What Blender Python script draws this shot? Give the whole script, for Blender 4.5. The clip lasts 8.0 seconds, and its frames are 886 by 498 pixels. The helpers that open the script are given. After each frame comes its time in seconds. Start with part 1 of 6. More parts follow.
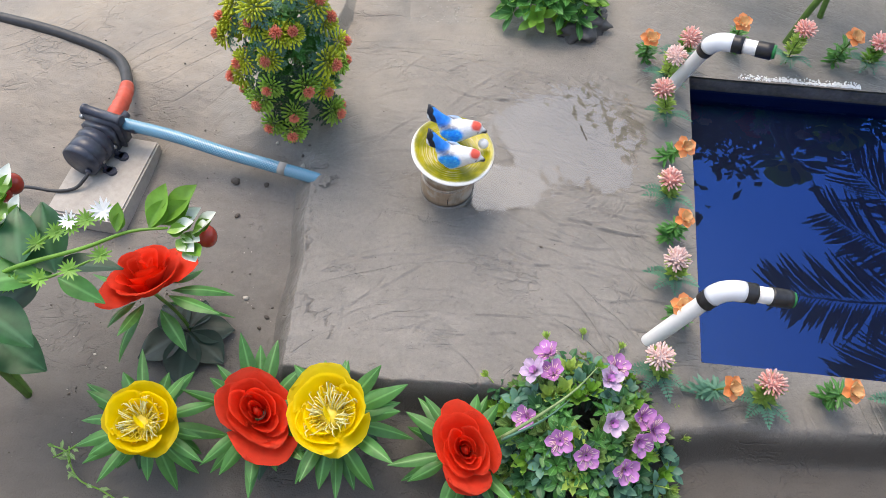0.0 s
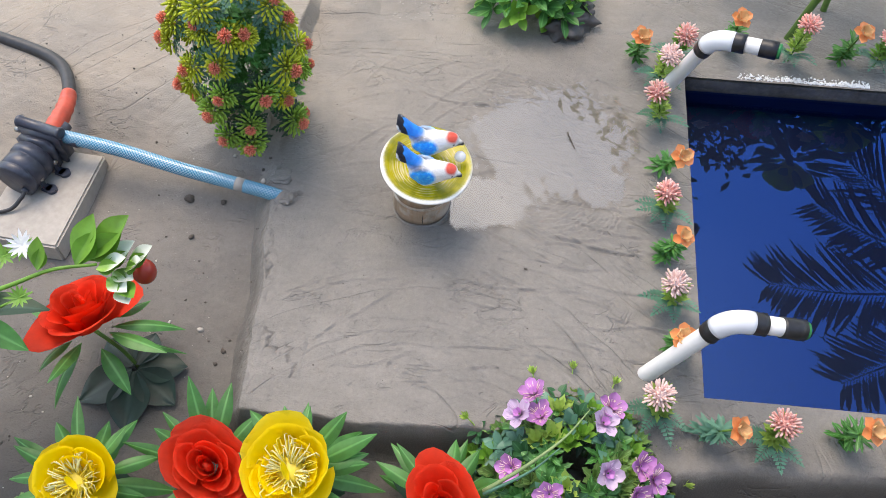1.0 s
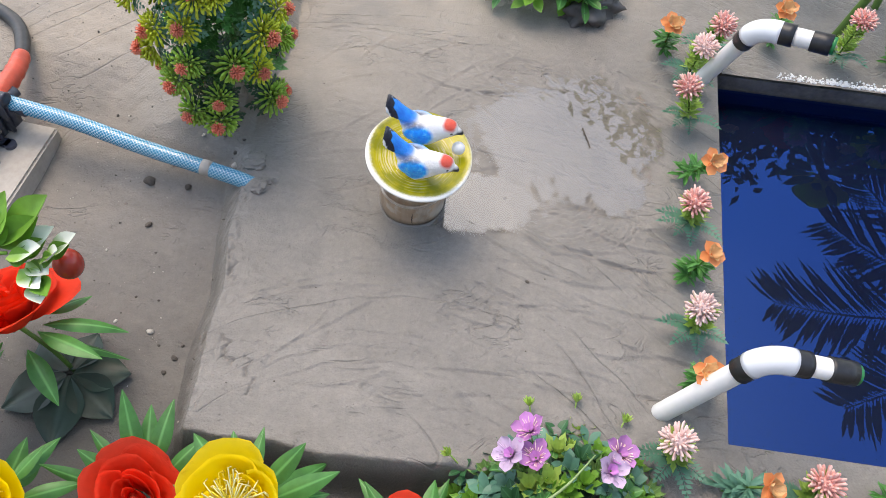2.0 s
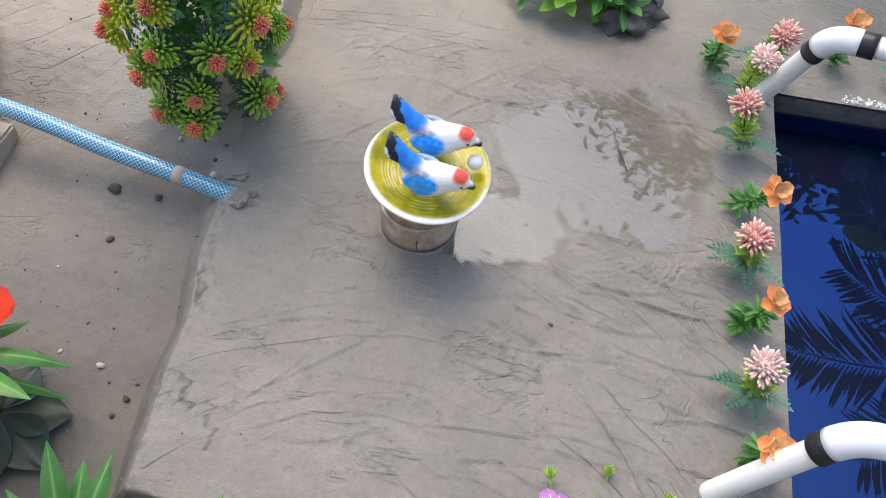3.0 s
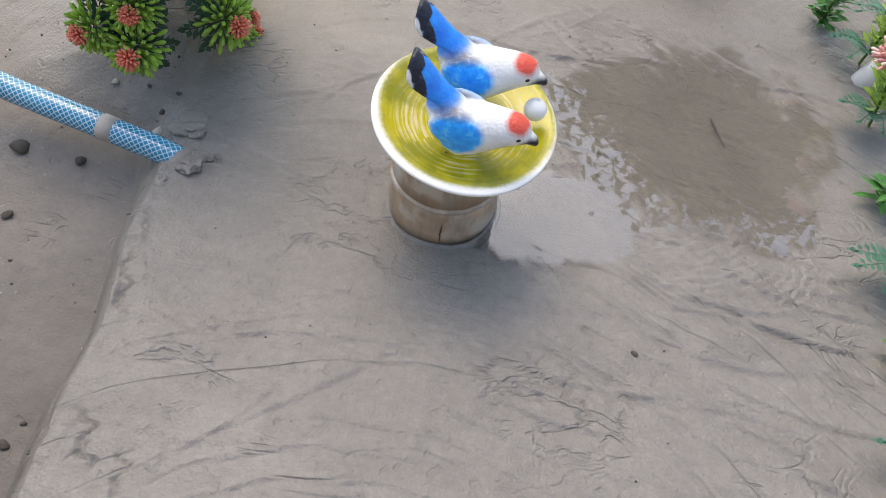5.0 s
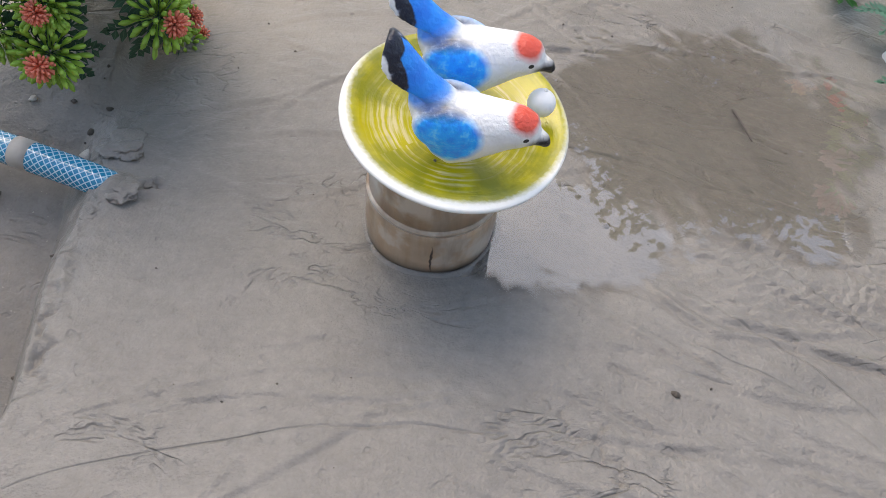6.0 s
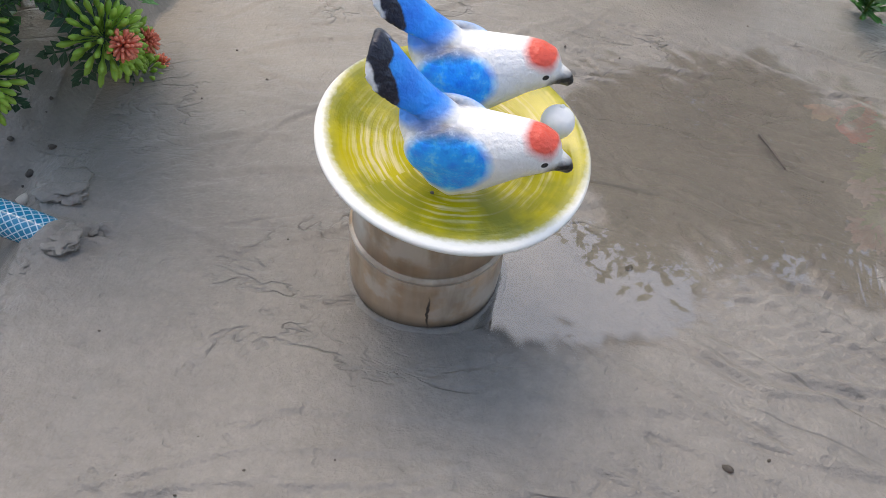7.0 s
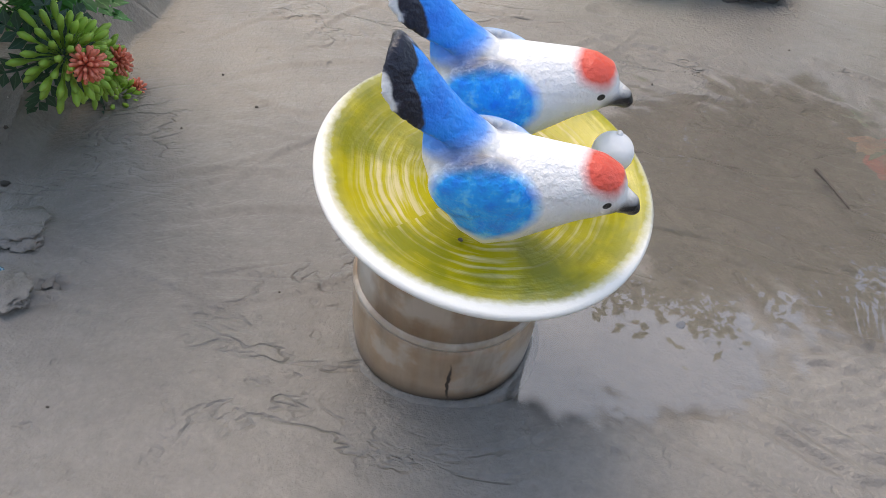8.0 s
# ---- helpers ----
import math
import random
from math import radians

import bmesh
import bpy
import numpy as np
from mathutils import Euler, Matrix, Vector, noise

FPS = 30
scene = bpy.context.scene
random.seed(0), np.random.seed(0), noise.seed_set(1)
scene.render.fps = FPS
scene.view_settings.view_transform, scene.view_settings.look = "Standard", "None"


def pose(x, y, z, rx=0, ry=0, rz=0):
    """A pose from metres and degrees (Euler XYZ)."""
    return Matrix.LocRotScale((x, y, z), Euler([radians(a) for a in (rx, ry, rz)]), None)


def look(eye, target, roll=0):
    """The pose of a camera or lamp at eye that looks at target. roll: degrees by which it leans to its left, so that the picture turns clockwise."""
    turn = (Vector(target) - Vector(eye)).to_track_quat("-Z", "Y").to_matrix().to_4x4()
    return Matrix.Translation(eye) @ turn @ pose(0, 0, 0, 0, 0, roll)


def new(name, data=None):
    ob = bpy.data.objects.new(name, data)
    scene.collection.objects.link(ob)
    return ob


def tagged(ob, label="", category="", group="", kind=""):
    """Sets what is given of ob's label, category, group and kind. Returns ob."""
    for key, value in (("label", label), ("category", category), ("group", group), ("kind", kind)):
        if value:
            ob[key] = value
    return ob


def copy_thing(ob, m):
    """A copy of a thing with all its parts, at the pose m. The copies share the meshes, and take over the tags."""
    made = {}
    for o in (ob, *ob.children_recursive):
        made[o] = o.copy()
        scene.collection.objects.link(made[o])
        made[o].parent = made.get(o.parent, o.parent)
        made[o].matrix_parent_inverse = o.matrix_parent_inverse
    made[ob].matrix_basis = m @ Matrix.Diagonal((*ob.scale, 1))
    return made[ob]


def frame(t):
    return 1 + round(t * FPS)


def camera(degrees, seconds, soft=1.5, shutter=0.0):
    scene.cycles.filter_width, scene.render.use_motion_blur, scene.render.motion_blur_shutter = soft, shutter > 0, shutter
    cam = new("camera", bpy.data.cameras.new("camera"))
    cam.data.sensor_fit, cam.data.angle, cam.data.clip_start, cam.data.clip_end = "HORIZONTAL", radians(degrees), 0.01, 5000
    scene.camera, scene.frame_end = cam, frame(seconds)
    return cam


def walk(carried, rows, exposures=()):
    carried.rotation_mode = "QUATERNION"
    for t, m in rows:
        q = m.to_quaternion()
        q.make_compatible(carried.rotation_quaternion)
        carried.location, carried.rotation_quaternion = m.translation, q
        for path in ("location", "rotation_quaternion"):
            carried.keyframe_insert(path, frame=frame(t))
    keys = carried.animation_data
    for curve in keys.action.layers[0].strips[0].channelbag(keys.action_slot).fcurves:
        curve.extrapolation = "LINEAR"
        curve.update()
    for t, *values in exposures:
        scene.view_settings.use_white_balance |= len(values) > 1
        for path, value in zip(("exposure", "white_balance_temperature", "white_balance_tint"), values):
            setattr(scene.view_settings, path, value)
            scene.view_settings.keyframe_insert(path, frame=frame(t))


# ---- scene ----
cam = camera(56.4, 8.0, 0.55)
PATH = [
    (0, (0.012, 0.002, 0.982), (-0.002, 1.127, -0.672), 0.6),
    (0.5, (0.016, 0.048, 0.953), (0.021, 1.157, -0.712), 1.0),
    (1, (0.028, 0.101, 0.913), (0.044, 1.208, -0.753), 1.1),
    (2.5, (0.043, 0.225, 0.735), (0.044, 1.33, -0.932), 5.1),
    (3, (0.04, 0.269, 0.675), (0.029, 1.434, -0.95), 5.3),
    (3.5, (0.041, 0.312, 0.613), (0.026, 1.49, -1.003), 6.3),
    (4, (0.03, 0.342, 0.548), (0.009, 1.521, -1.067), 6.9),
    (5.5, (0.003, 0.417, 0.419), (0.042, 1.671, -1.139), 8.0),
    (6, (0.0, 0.453, 0.382), (0.066, 1.716, -1.167), 6.9),
    (6.5, (-0.003, 0.475, 0.354), (0.093, 1.76, -1.176), 6.6),
    (7, (-0.004, 0.5, 0.326), (0.09, 1.851, -1.146), 6.3),
    (7.5, (-0.013, 0.528, 0.309), (0.077, 1.923, -1.121), 6.2),
    (8, (-0.014, 0.551, 0.281), (0.095, 1.966, -1.128), 6.5),
]
walk(cam, [(t, look(eye, target, roll)) for t, eye, target, roll in PATH], [(0.0, 1.60, 7300, 9), (3.0, 1.58, 7300, 9), (6.0, 1.51, 7300, 9), (8.0, 1.43, 7300, 9)])

# ---- light ----
world = bpy.data.worlds.new("sky")
scene.world = world
world.use_nodes = True
wn = world.node_tree.nodes
sky = wn.new("ShaderNodeTexSky")
sky.sky_type, sky.sun_disc = "NISHITA", False
sky.sun_elevation, sky.sun_rotation = radians(64), radians(-22)
sky.dust_density, sky.air_density = 2.0, 1.0
world.node_tree.links.new(sky.outputs[0], wn["Background"].inputs[0])
wn["Background"].inputs[1].default_value = 0.15
sun = new("sun", bpy.data.lights.new("sun", "SUN"))
sun.data.energy, sun.data.angle, sun.data.color = 0.40, radians(36), (1.0, 0.90, 0.78)
sun.matrix_world = look((-1.17, 1.46, 3.85), (0, 0, 0))



# ---- materials ----
class Mat:
    """A node material: base colour varied by two noises, roughness, relief."""

    def __init__(self, name, color, rough=0.5, metal=0.0, dark=0.7, light=1.2, grain=60.0, coarse=9.0, bump=0.15, depth=0.002, spec=0.5, sub=0.0):
        self.m = bpy.data.materials.new(name)
        self.m.use_nodes = True
        self.t = self.m.node_tree
        self.b = self.t.nodes["Principled BSDF"]
        b = self.b
        b.inputs["Roughness"].default_value = rough
        b.inputs["Metallic"].default_value = metal
        b.inputs["Specular IOR Level"].default_value = spec
        if sub:
            b.inputs["Subsurface Weight"].default_value = sub
            b.inputs["Subsurface Radius"].default_value = (0.006, 0.004, 0.003)
            b.inputs["Subsurface Scale"].default_value = 0.5
        self.co = self.n("ShaderNodeTexCoord").outputs["Object"]
        fine = self.noise(grain, 5)
        big = self.noise(coarse, 3)
        both = self.math("ADD", self.math("MULTIPLY", fine, 0.45), self.math("MULTIPLY", big, 0.55))
        tint = self.ramp(both, [(0.32, [c * dark for c in color]), (0.68, [min(1, c * light) for c in color])])
        info = self.n("ShaderNodeObjectInfo").outputs["Random"]
        hsv = self.n("ShaderNodeHueSaturation")
        self.link(tint, hsv.inputs["Color"])
        self.link(self.math("ADD", self.math("MULTIPLY", info, 0.24), 0.88), hsv.inputs["Value"])
        self.color = hsv.outputs[0]
        self.link(self.color, b.inputs["Base Color"])
        self.height = fine
        if bump:
            self.bump(fine, bump, depth)

    def n(self, kind):
        return self.t.nodes.new(kind)

    def link(self, a, b):
        self.t.links.new(a, b)

    def noise(self, scale, detail=3, co=None, dist=0.0, rough=0.55):
        k = self.n("ShaderNodeTexNoise")
        k.inputs["Scale"].default_value, k.inputs["Detail"].default_value = scale, detail
        k.inputs["Distortion"].default_value, k.inputs["Roughness"].default_value = dist, rough
        self.link(co or self.co, k.inputs["Vector"])
        return k.outputs[0]

    def math(self, op, a, b=None, clamp=False):
        k = self.n("ShaderNodeMath")
        k.operation, k.use_clamp = op, clamp
        for i, v in enumerate((a, b)):
            if v is None:
                continue
            if isinstance(v, (int, float)):
                k.inputs[i].default_value = v
            else:
                self.link(v, k.inputs[i])
        return k.outputs[0]

    def ramp(self, fac, stops):
        k = self.n("ShaderNodeValToRGB")
        e = k.color_ramp.elements
        while len(e) < len(stops):
            e.new(0.5)
        for el, (p, c) in zip(e, stops):
            el.position = p
            el.color = (*c, 1) if not isinstance(c, (int, float)) else (c, c, c, 1)
        self.link(fac, k.inputs[0])
        return k.outputs[0]

    def mix(self, fac, a, b):
        k = self.n("ShaderNodeMix")
        k.data_type = "RGBA"
        for sock, v in ((k.inputs[0], fac), (k.inputs[6], a), (k.inputs[7], b)):
            if isinstance(v, (int, float)):
                sock.default_value = v
            elif isinstance(v, (tuple, list)):
                sock.default_value = (*v, 1)
            else:
                self.link(v, sock)
        return k.outputs[2]

    def near(self, centre, radii, lo=0.8, hi=1.15, wobble=0.0):
        """1 inside an ellipsoid round centre, 0 outside, in object coordinates."""
        co = self.co
        if wobble:
            k = self.n("ShaderNodeTexNoise")
            k.inputs["Scale"].default_value = 160
            self.link(self.co, k.inputs["Vector"])
            a = self.n("ShaderNodeVectorMath")
            a.operation = "MULTIPLY_ADD"
            self.link(k.outputs[1], a.inputs[0])
            a.inputs[1].default_value = (wobble,) * 3
            self.link(self.co, a.inputs[2])
            co = a.outputs[0]
        mp = self.n("ShaderNodeMapping")
        mp.inputs["Location"].default_value = [-c / r for c, r in zip(centre, radii)]
        mp.inputs["Scale"].default_value = [1 / r for r in radii]
        self.link(co, mp.inputs[0])
        ln = self.n("ShaderNodeVectorMath")
        ln.operation = "LENGTH"
        self.link(mp.outputs[0], ln.inputs[0])
        mr = self.n("ShaderNodeMapRange")
        mr.inputs[1].default_value, mr.inputs[2].default_value = hi, lo
        self.link(ln.outputs["Value"], mr.inputs[0])
        return mr.outputs[0]

    def xyz(self):
        k = self.n("ShaderNodeSeparateXYZ")
        self.link(self.co, k.inputs[0])
        return k.outputs

    def stretched(self, sx, sy, sz, rot=0.0):
        mp = self.n("ShaderNodeMapping")
        mp.inputs["Scale"].default_value = (sx, sy, sz)
        mp.inputs["Rotation"].default_value = (0, 0, rot)
        self.link(self.co, mp.inputs[0])
        return mp.outputs[0]

    def base(self, color):
        self.link(color, self.b.inputs["Base Color"])
        self.color = color

    def rough(self, v):
        self.link(v, self.b.inputs["Roughness"])

    def bump(self, h, strength, depth=0.002):
        k = self.n("ShaderNodeBump")
        k.inputs["Strength"].default_value, k.inputs["Distance"].default_value = strength, depth
        self.link(h, k.inputs["Height"])
        self.link(k.outputs[0], self.b.inputs["Normal"])
        return k


def surface_water(name, tint, rough=0.0, ripple=0.02, murk=0.0, ior=1.52, gloss=(1, 1, 1)):
    """Still water: Fresnel gloss over what lies beneath."""
    m = bpy.data.materials.new(name)
    m.use_nodes = True
    t = m.node_tree
    t.nodes.clear()
    out, mixer = t.nodes.new("ShaderNodeOutputMaterial"), t.nodes.new("ShaderNodeMixShader")
    fres, glossy, clear = t.nodes.new("ShaderNodeFresnel"), t.nodes.new("ShaderNodeBsdfGlossy"), t.nodes.new("ShaderNodeBsdfTransparent")
    fres.inputs["IOR"].default_value = ior
    glossy.inputs["Color"].default_value = (*gloss, 1)
    glossy.inputs["Roughness"].default_value = rough
    clear.inputs["Color"].default_value = (*tint, 1)
    co, nz, bp = t.nodes.new("ShaderNodeTexCoord"), t.nodes.new("ShaderNodeTexNoise"), t.nodes.new("ShaderNodeBump")
    nz.inputs["Scale"].default_value = 14
    bp.inputs["Strength"].default_value, bp.inputs["Distance"].default_value = ripple, 0.01
    t.links.new(co.outputs["Object"], nz.inputs["Vector"])
    t.links.new(nz.outputs[0], bp.inputs["Height"])
    t.links.new(bp.outputs[0], glossy.inputs["Normal"])
    t.links.new(fres.outputs[0], mixer.inputs[0])
    body = clear
    if murk:
        mudded, silt = t.nodes.new("ShaderNodeMixShader"), t.nodes.new("ShaderNodeBsdfDiffuse")
        silt.inputs["Color"].default_value = (0.25, 0.235, 0.21, 1)
        mudded.inputs[0].default_value = murk
        t.links.new(clear.outputs[0], mudded.inputs[1])
        t.links.new(silt.outputs[0], mudded.inputs[2])
        body = mudded
    t.links.new(body.outputs[0], mixer.inputs[1])
    if murk:
        film, thin, bare = t.nodes.new("ShaderNodeMixShader"), t.nodes.new("ShaderNodeAttribute"), t.nodes.new("ShaderNodeBsdfTransparent")
        thin.attribute_name = "depth"
        t.links.new(thin.outputs["Fac"], film.inputs[0])
        t.links.new(bare.outputs[0], film.inputs[1])
        t.links.new(mixer.outputs[0], film.inputs[2])
        t.links.new(film.outputs[0], out.inputs["Surface"])
    t.links.new(glossy.outputs[0], mixer.inputs[2])
    if not murk:
        t.links.new(mixer.outputs[0], out.inputs["Surface"])
    return m


# ---- mesh helpers ----
def finish(name, bm, material, smooth=True):
    me = bpy.data.meshes.new(name)
    bm.to_mesh(me)
    bm.free()
    for m in material if isinstance(material, (list, tuple)) else [material]:
        me.materials.append(m.m if isinstance(m, Mat) else m)
    if smooth:
        me.polygons.foreach_set("use_smooth", [True] * len(me.polygons))
    return me


def part(name, bm, material, parent=None, label="", smooth=True):
    ob = new(name, finish(name, bm, material, smooth))
    ob.parent = parent
    return tagged(ob, label)


def shared(name, mesh, parent, m):
    ob = new(name, mesh)
    ob.parent = parent
    ob.matrix_basis = m
    return ob


def thing(name, label, category, at=None, group="", kind=""):
    ob = new(name)
    ob.empty_display_size = 0.02
    if at is not None:
        ob.matrix_basis = at
    return tagged(ob, label, category, group, kind)


def tube(bm, pts, radii, seg=10, cap=True, squash=None, roll=0.0):
    """A swept tube with a UV map: u round it, v in metres along it."""
    pts = [Vector(p) for p in pts]
    if isinstance(radii, (int, float)):
        radii = [radii] * len(pts)
    uv = bm.loops.layers.uv.verify()
    rings, run, side = [], [0.0], None
    for i, p in enumerate(pts):
        d = (pts[min(i + 1, len(pts) - 1)] - pts[max(i - 1, 0)]).normalized()
        if side is None:
            side = d.cross(Vector((0, 0, 1)) if abs(d.z) < 0.9 else Vector((1, 0, 0))).normalized()
        side = (side - d * side.dot(d)).normalized()
        up = side.cross(d)
        if roll and not i:
            side = math.cos(roll) * side + math.sin(roll) * up
            up = side.cross(d)
        if i:
            run.append(run[-1] + (p - pts[i - 1]).length)
        sq = squash[i] if squash else 1.0
        rings.append([bm.verts.new(p + radii[i] * (math.cos(a) * side + sq * math.sin(a) * up)) for a in (2 * math.pi * k / seg for k in range(seg))])
    for i in range(len(rings) - 1):
        for k in range(seg):
            q = (k + 1) % seg
            f = bm.faces.new((rings[i][k], rings[i][q], rings[i + 1][q], rings[i + 1][k]))
            for lp, (uu, vv) in zip(f.loops, ((k, i), (k + 1, i), (k + 1, i + 1), (k, i + 1))):
                lp[uv].uv = (uu / seg, run[vv])
    if cap:
        bm.faces.new(list(reversed(rings[0])))
        bm.faces.new(rings[-1])
    return bm


def bent(points, steps=8):
    """A smooth line through the given points."""
    p = [Vector(q) for q in points]
    p = [2 * p[0] - p[1]] + p + [2 * p[-1] - p[-2]]
    out = []
    for i in range(1, len(p) - 2):
        for k in range(steps):
            t = k / steps
            a, b, c, d = p[i - 1:i + 3]
            out.append(0.5 * (2 * b + (c - a) * t + (2 * a - 5 * b + 4 * c - d) * t * t + (3 * b - a - 3 * c + d) * t ** 3))
    return out + [p[-2]]


def lathe(bm, profile, seg=48, wob=0.0, freq=3):
    rows = []
    for r, z in profile:
        rows.append([bm.verts.new((r * math.cos(a) * (1 + wob * math.sin(freq * a + z * 90)), r * math.sin(a) * (1 + wob * math.sin(freq * a + 1 + z * 90)), z))
                     for a in (2 * math.pi * k / seg for k in range(seg))])
    for a, b in zip(rows, rows[1:]):
        for k in range(seg):
            q = (k + 1) % seg
            bm.faces.new((a[k], a[q], b[q], b[k]))
    bm.faces.new(list(reversed(rows[0])))
    bm.faces.new(rows[-1])
    return bm


def ball(bm, m, seg=12, rings=8):
    bmesh.ops.create_uvsphere(bm, u_segments=seg, v_segments=rings, radius=1.0, matrix=m)
    return bm


def box(bm, sx, sy, sz, m=Matrix(), bevel=0.0, seg=2):
    """A bevelled box, its base at the pose's origin."""
    vs = bmesh.ops.create_cube(bm, size=1.0, matrix=m @ Matrix.Translation((0, 0, sz / 2)) @ Matrix.Diagonal((sx, sy, sz, 1)))["verts"]
    if bevel:
        es = list({e for v in vs for e in v.link_edges})
        bmesh.ops.bevel(bm, geom=es, offset=bevel, segments=seg, affect="EDGES", clamp_overlap=True)
    return bm


def rod(bm, r, h, m=Matrix(), seg=16, r2=None):
    bmesh.ops.create_cone(bm, cap_ends=True, segments=seg, radius1=r, radius2=r if r2 is None else r2, depth=h, matrix=m @ Matrix.Translation((0, 0, h / 2)))
    return bm


def scale(x, y=None, z=None):
    return Matrix.Diagonal((x, x if y is None else y, x if z is None else z, 1))


def blade(bm, m, length, width, curl=0.3, cup=0.2, rows=6, cols=4, tip=0.0, wide=0.45, ruffle=0.0, lobes=0, seed=0):
    """A leaf or petal: grows along +y from the origin, face up, curling up by curl radians and cupped across."""
    rnd = random.Random(seed)
    ph = rnd.random() * 6
    grid = []
    mid = bm.verts.layers.float.get("mid") or bm.verts.layers.float.new("mid")
    tipward = bm.verts.layers.float.get("tipward") or bm.verts.layers.float.new("tipward")
    y = z = 0.0
    for i in range(rows + 1):
        t = i / rows
        ang = curl * t
        if i:
            y += math.cos(ang) * length / rows
            z += math.sin(ang) * length / rows
        prof = math.sin(math.pi * min(1.0, t / (2 * wide)) if t < wide else math.pi * (0.5 + 0.5 * (t - wide) / (1 - wide)))
        w = width / 2 * max(prof ** (0.7 if tip else 0.9), tip * (t > 0.5) * math.sqrt(max(0, 1 - ((t - 0.5) / 0.5) ** 4)), 0.04)
        if lobes and 0 < i < rows:
            w *= 1.0 + (0.22 if i % 2 else -0.22)
        row = []
        for k in range(cols + 1):
            s = 2 * k / cols - 1
            lift = cup * w * s * s + ruffle * width * math.sin(5 * s + ph + 4 * t) * t
            v = bm.verts.new(m @ Vector((w * s, y - math.sin(ang) * lift, z + math.cos(ang) * lift)))
            v[mid], v[tipward] = 1 - abs(s), t
            row.append(v)
        grid.append(row)
    for a, b in zip(grid, grid[1:]):
        for k in range(cols):
            bm.faces.new((a[k], a[k + 1], b[k + 1], b[k]))
    return bm


def aim(d, at=(0, 0, 0), twist=0.0):
    """A pose at a point whose +y goes along d, and whose +z is as upright as can be."""
    y = Vector(d).normalized()
    x = y.cross(Vector((0, 0, 1)))
    x = Vector((1, 0, 0)) if x.length < 1e-4 else x.normalized()
    z = x.cross(y)
    r = Matrix((x, y, z)).transposed().to_4x4()
    return Matrix.Translation(at) @ r @ Matrix.Rotation(twist, 4, "Y")


def stand(d, at=(0, 0, 0), twist=0.0):
    """A pose at a point whose +z goes along d."""
    return Matrix.Translation(at) @ Vector(d).to_track_quat("Z", "Y").to_matrix().to_4x4() @ Matrix.Rotation(twist, 4, "Z")


# ---- the ground, with its raised slab and the pool's opening ----
LOW = -0.06
U0, V0, U1, V1 = 0.348, 0.498, 1.05, 1.032


def shear(u, v):
    return u + 0.116 * (v - 0.498), v - 0.095 * (u - 0.348)


def smooth(a, b, x):
    t = np.clip((x - a) / (b - a), 0, 1)
    return t * t * (3 - 2 * t)


def wave_noise(x, y, wl, seed, n=14, stretch=1.0, angle=0.0):
    """A sum of waves round one wavelength, in -1..1."""
    rs = np.random.RandomState(seed)
    c, s = math.cos(angle), math.sin(angle)
    xx, yy = (c * x + s * y) / stretch, -s * x + c * y
    out = np.zeros_like(x)
    for _ in range(n):
        a, p, k = rs.rand() * 6.283, rs.rand() * 6.283, 6.283 / wl * (0.6 + 0.9 * rs.rand())
        out += np.sin(k * (math.cos(a) * xx + math.sin(a) * yy) + p)
    return out / math.sqrt(n) / 1.5


def left_edge(y):
    return np.interp(y, [0.3, 0.516, 0.65, 0.778, 0.9, 1.033, 1.15, 1.3], [-0.215, -0.203, -0.198, -0.2, -0.196, -0.176, -0.166, -0.16])


def front_edge(x):
    return np.interp(x, [-0.4, -0.2, -0.06, 0.12, 0.26, 0.30, 0.56, 1.5], [0.50, 0.481, 0.468, 0.452, 0.43, 0.404, 0.402, 0.39])


def swept(x, y, cx, cy, r, a0, a1, width, deep):
    """One trowel mark along an arc from a0 to a1 degrees: a groove with the mud pushed up along its outer side."""
    d, a = np.hypot(x - cx, y - cy) - r, np.degrees(np.arctan2(y - cy, x - cx))
    mid, half = (a0 + a1) / 2, abs(a1 - a0) / 2
    off = np.abs((a - mid + 180) % 360 - 180) / half
    d = d + 0.0015 * np.sin(a * 0.35 + r * 400)
    return np.exp(-off ** 6) * deep * (np.exp(-((d - width * 1.4) / width) ** 2) - 1.1 * np.exp(-(d / width) ** 2))


def crack(x, y, ax, ay, bx, by, width, deep, seed):
    """A jagged split in the mud from a to b."""
    ux, uy = bx - ax, by - ay
    ln = math.hypot(ux, uy)
    ux, uy = ux / ln, uy / ln
    u, v = (x - ax) * ux + (y - ay) * uy, -(x - ax) * uy + (y - ay) * ux
    v = v + 0.0035 * np.sin(u * 260 + seed) + 0.0020 * np.sin(u * 610 + 2 * seed)
    return -deep * np.exp(-(v / width) ** 2) * smooth(-0.003, 0.006, u) * (1 - smooth(ln - 0.006, ln + 0.003, u))


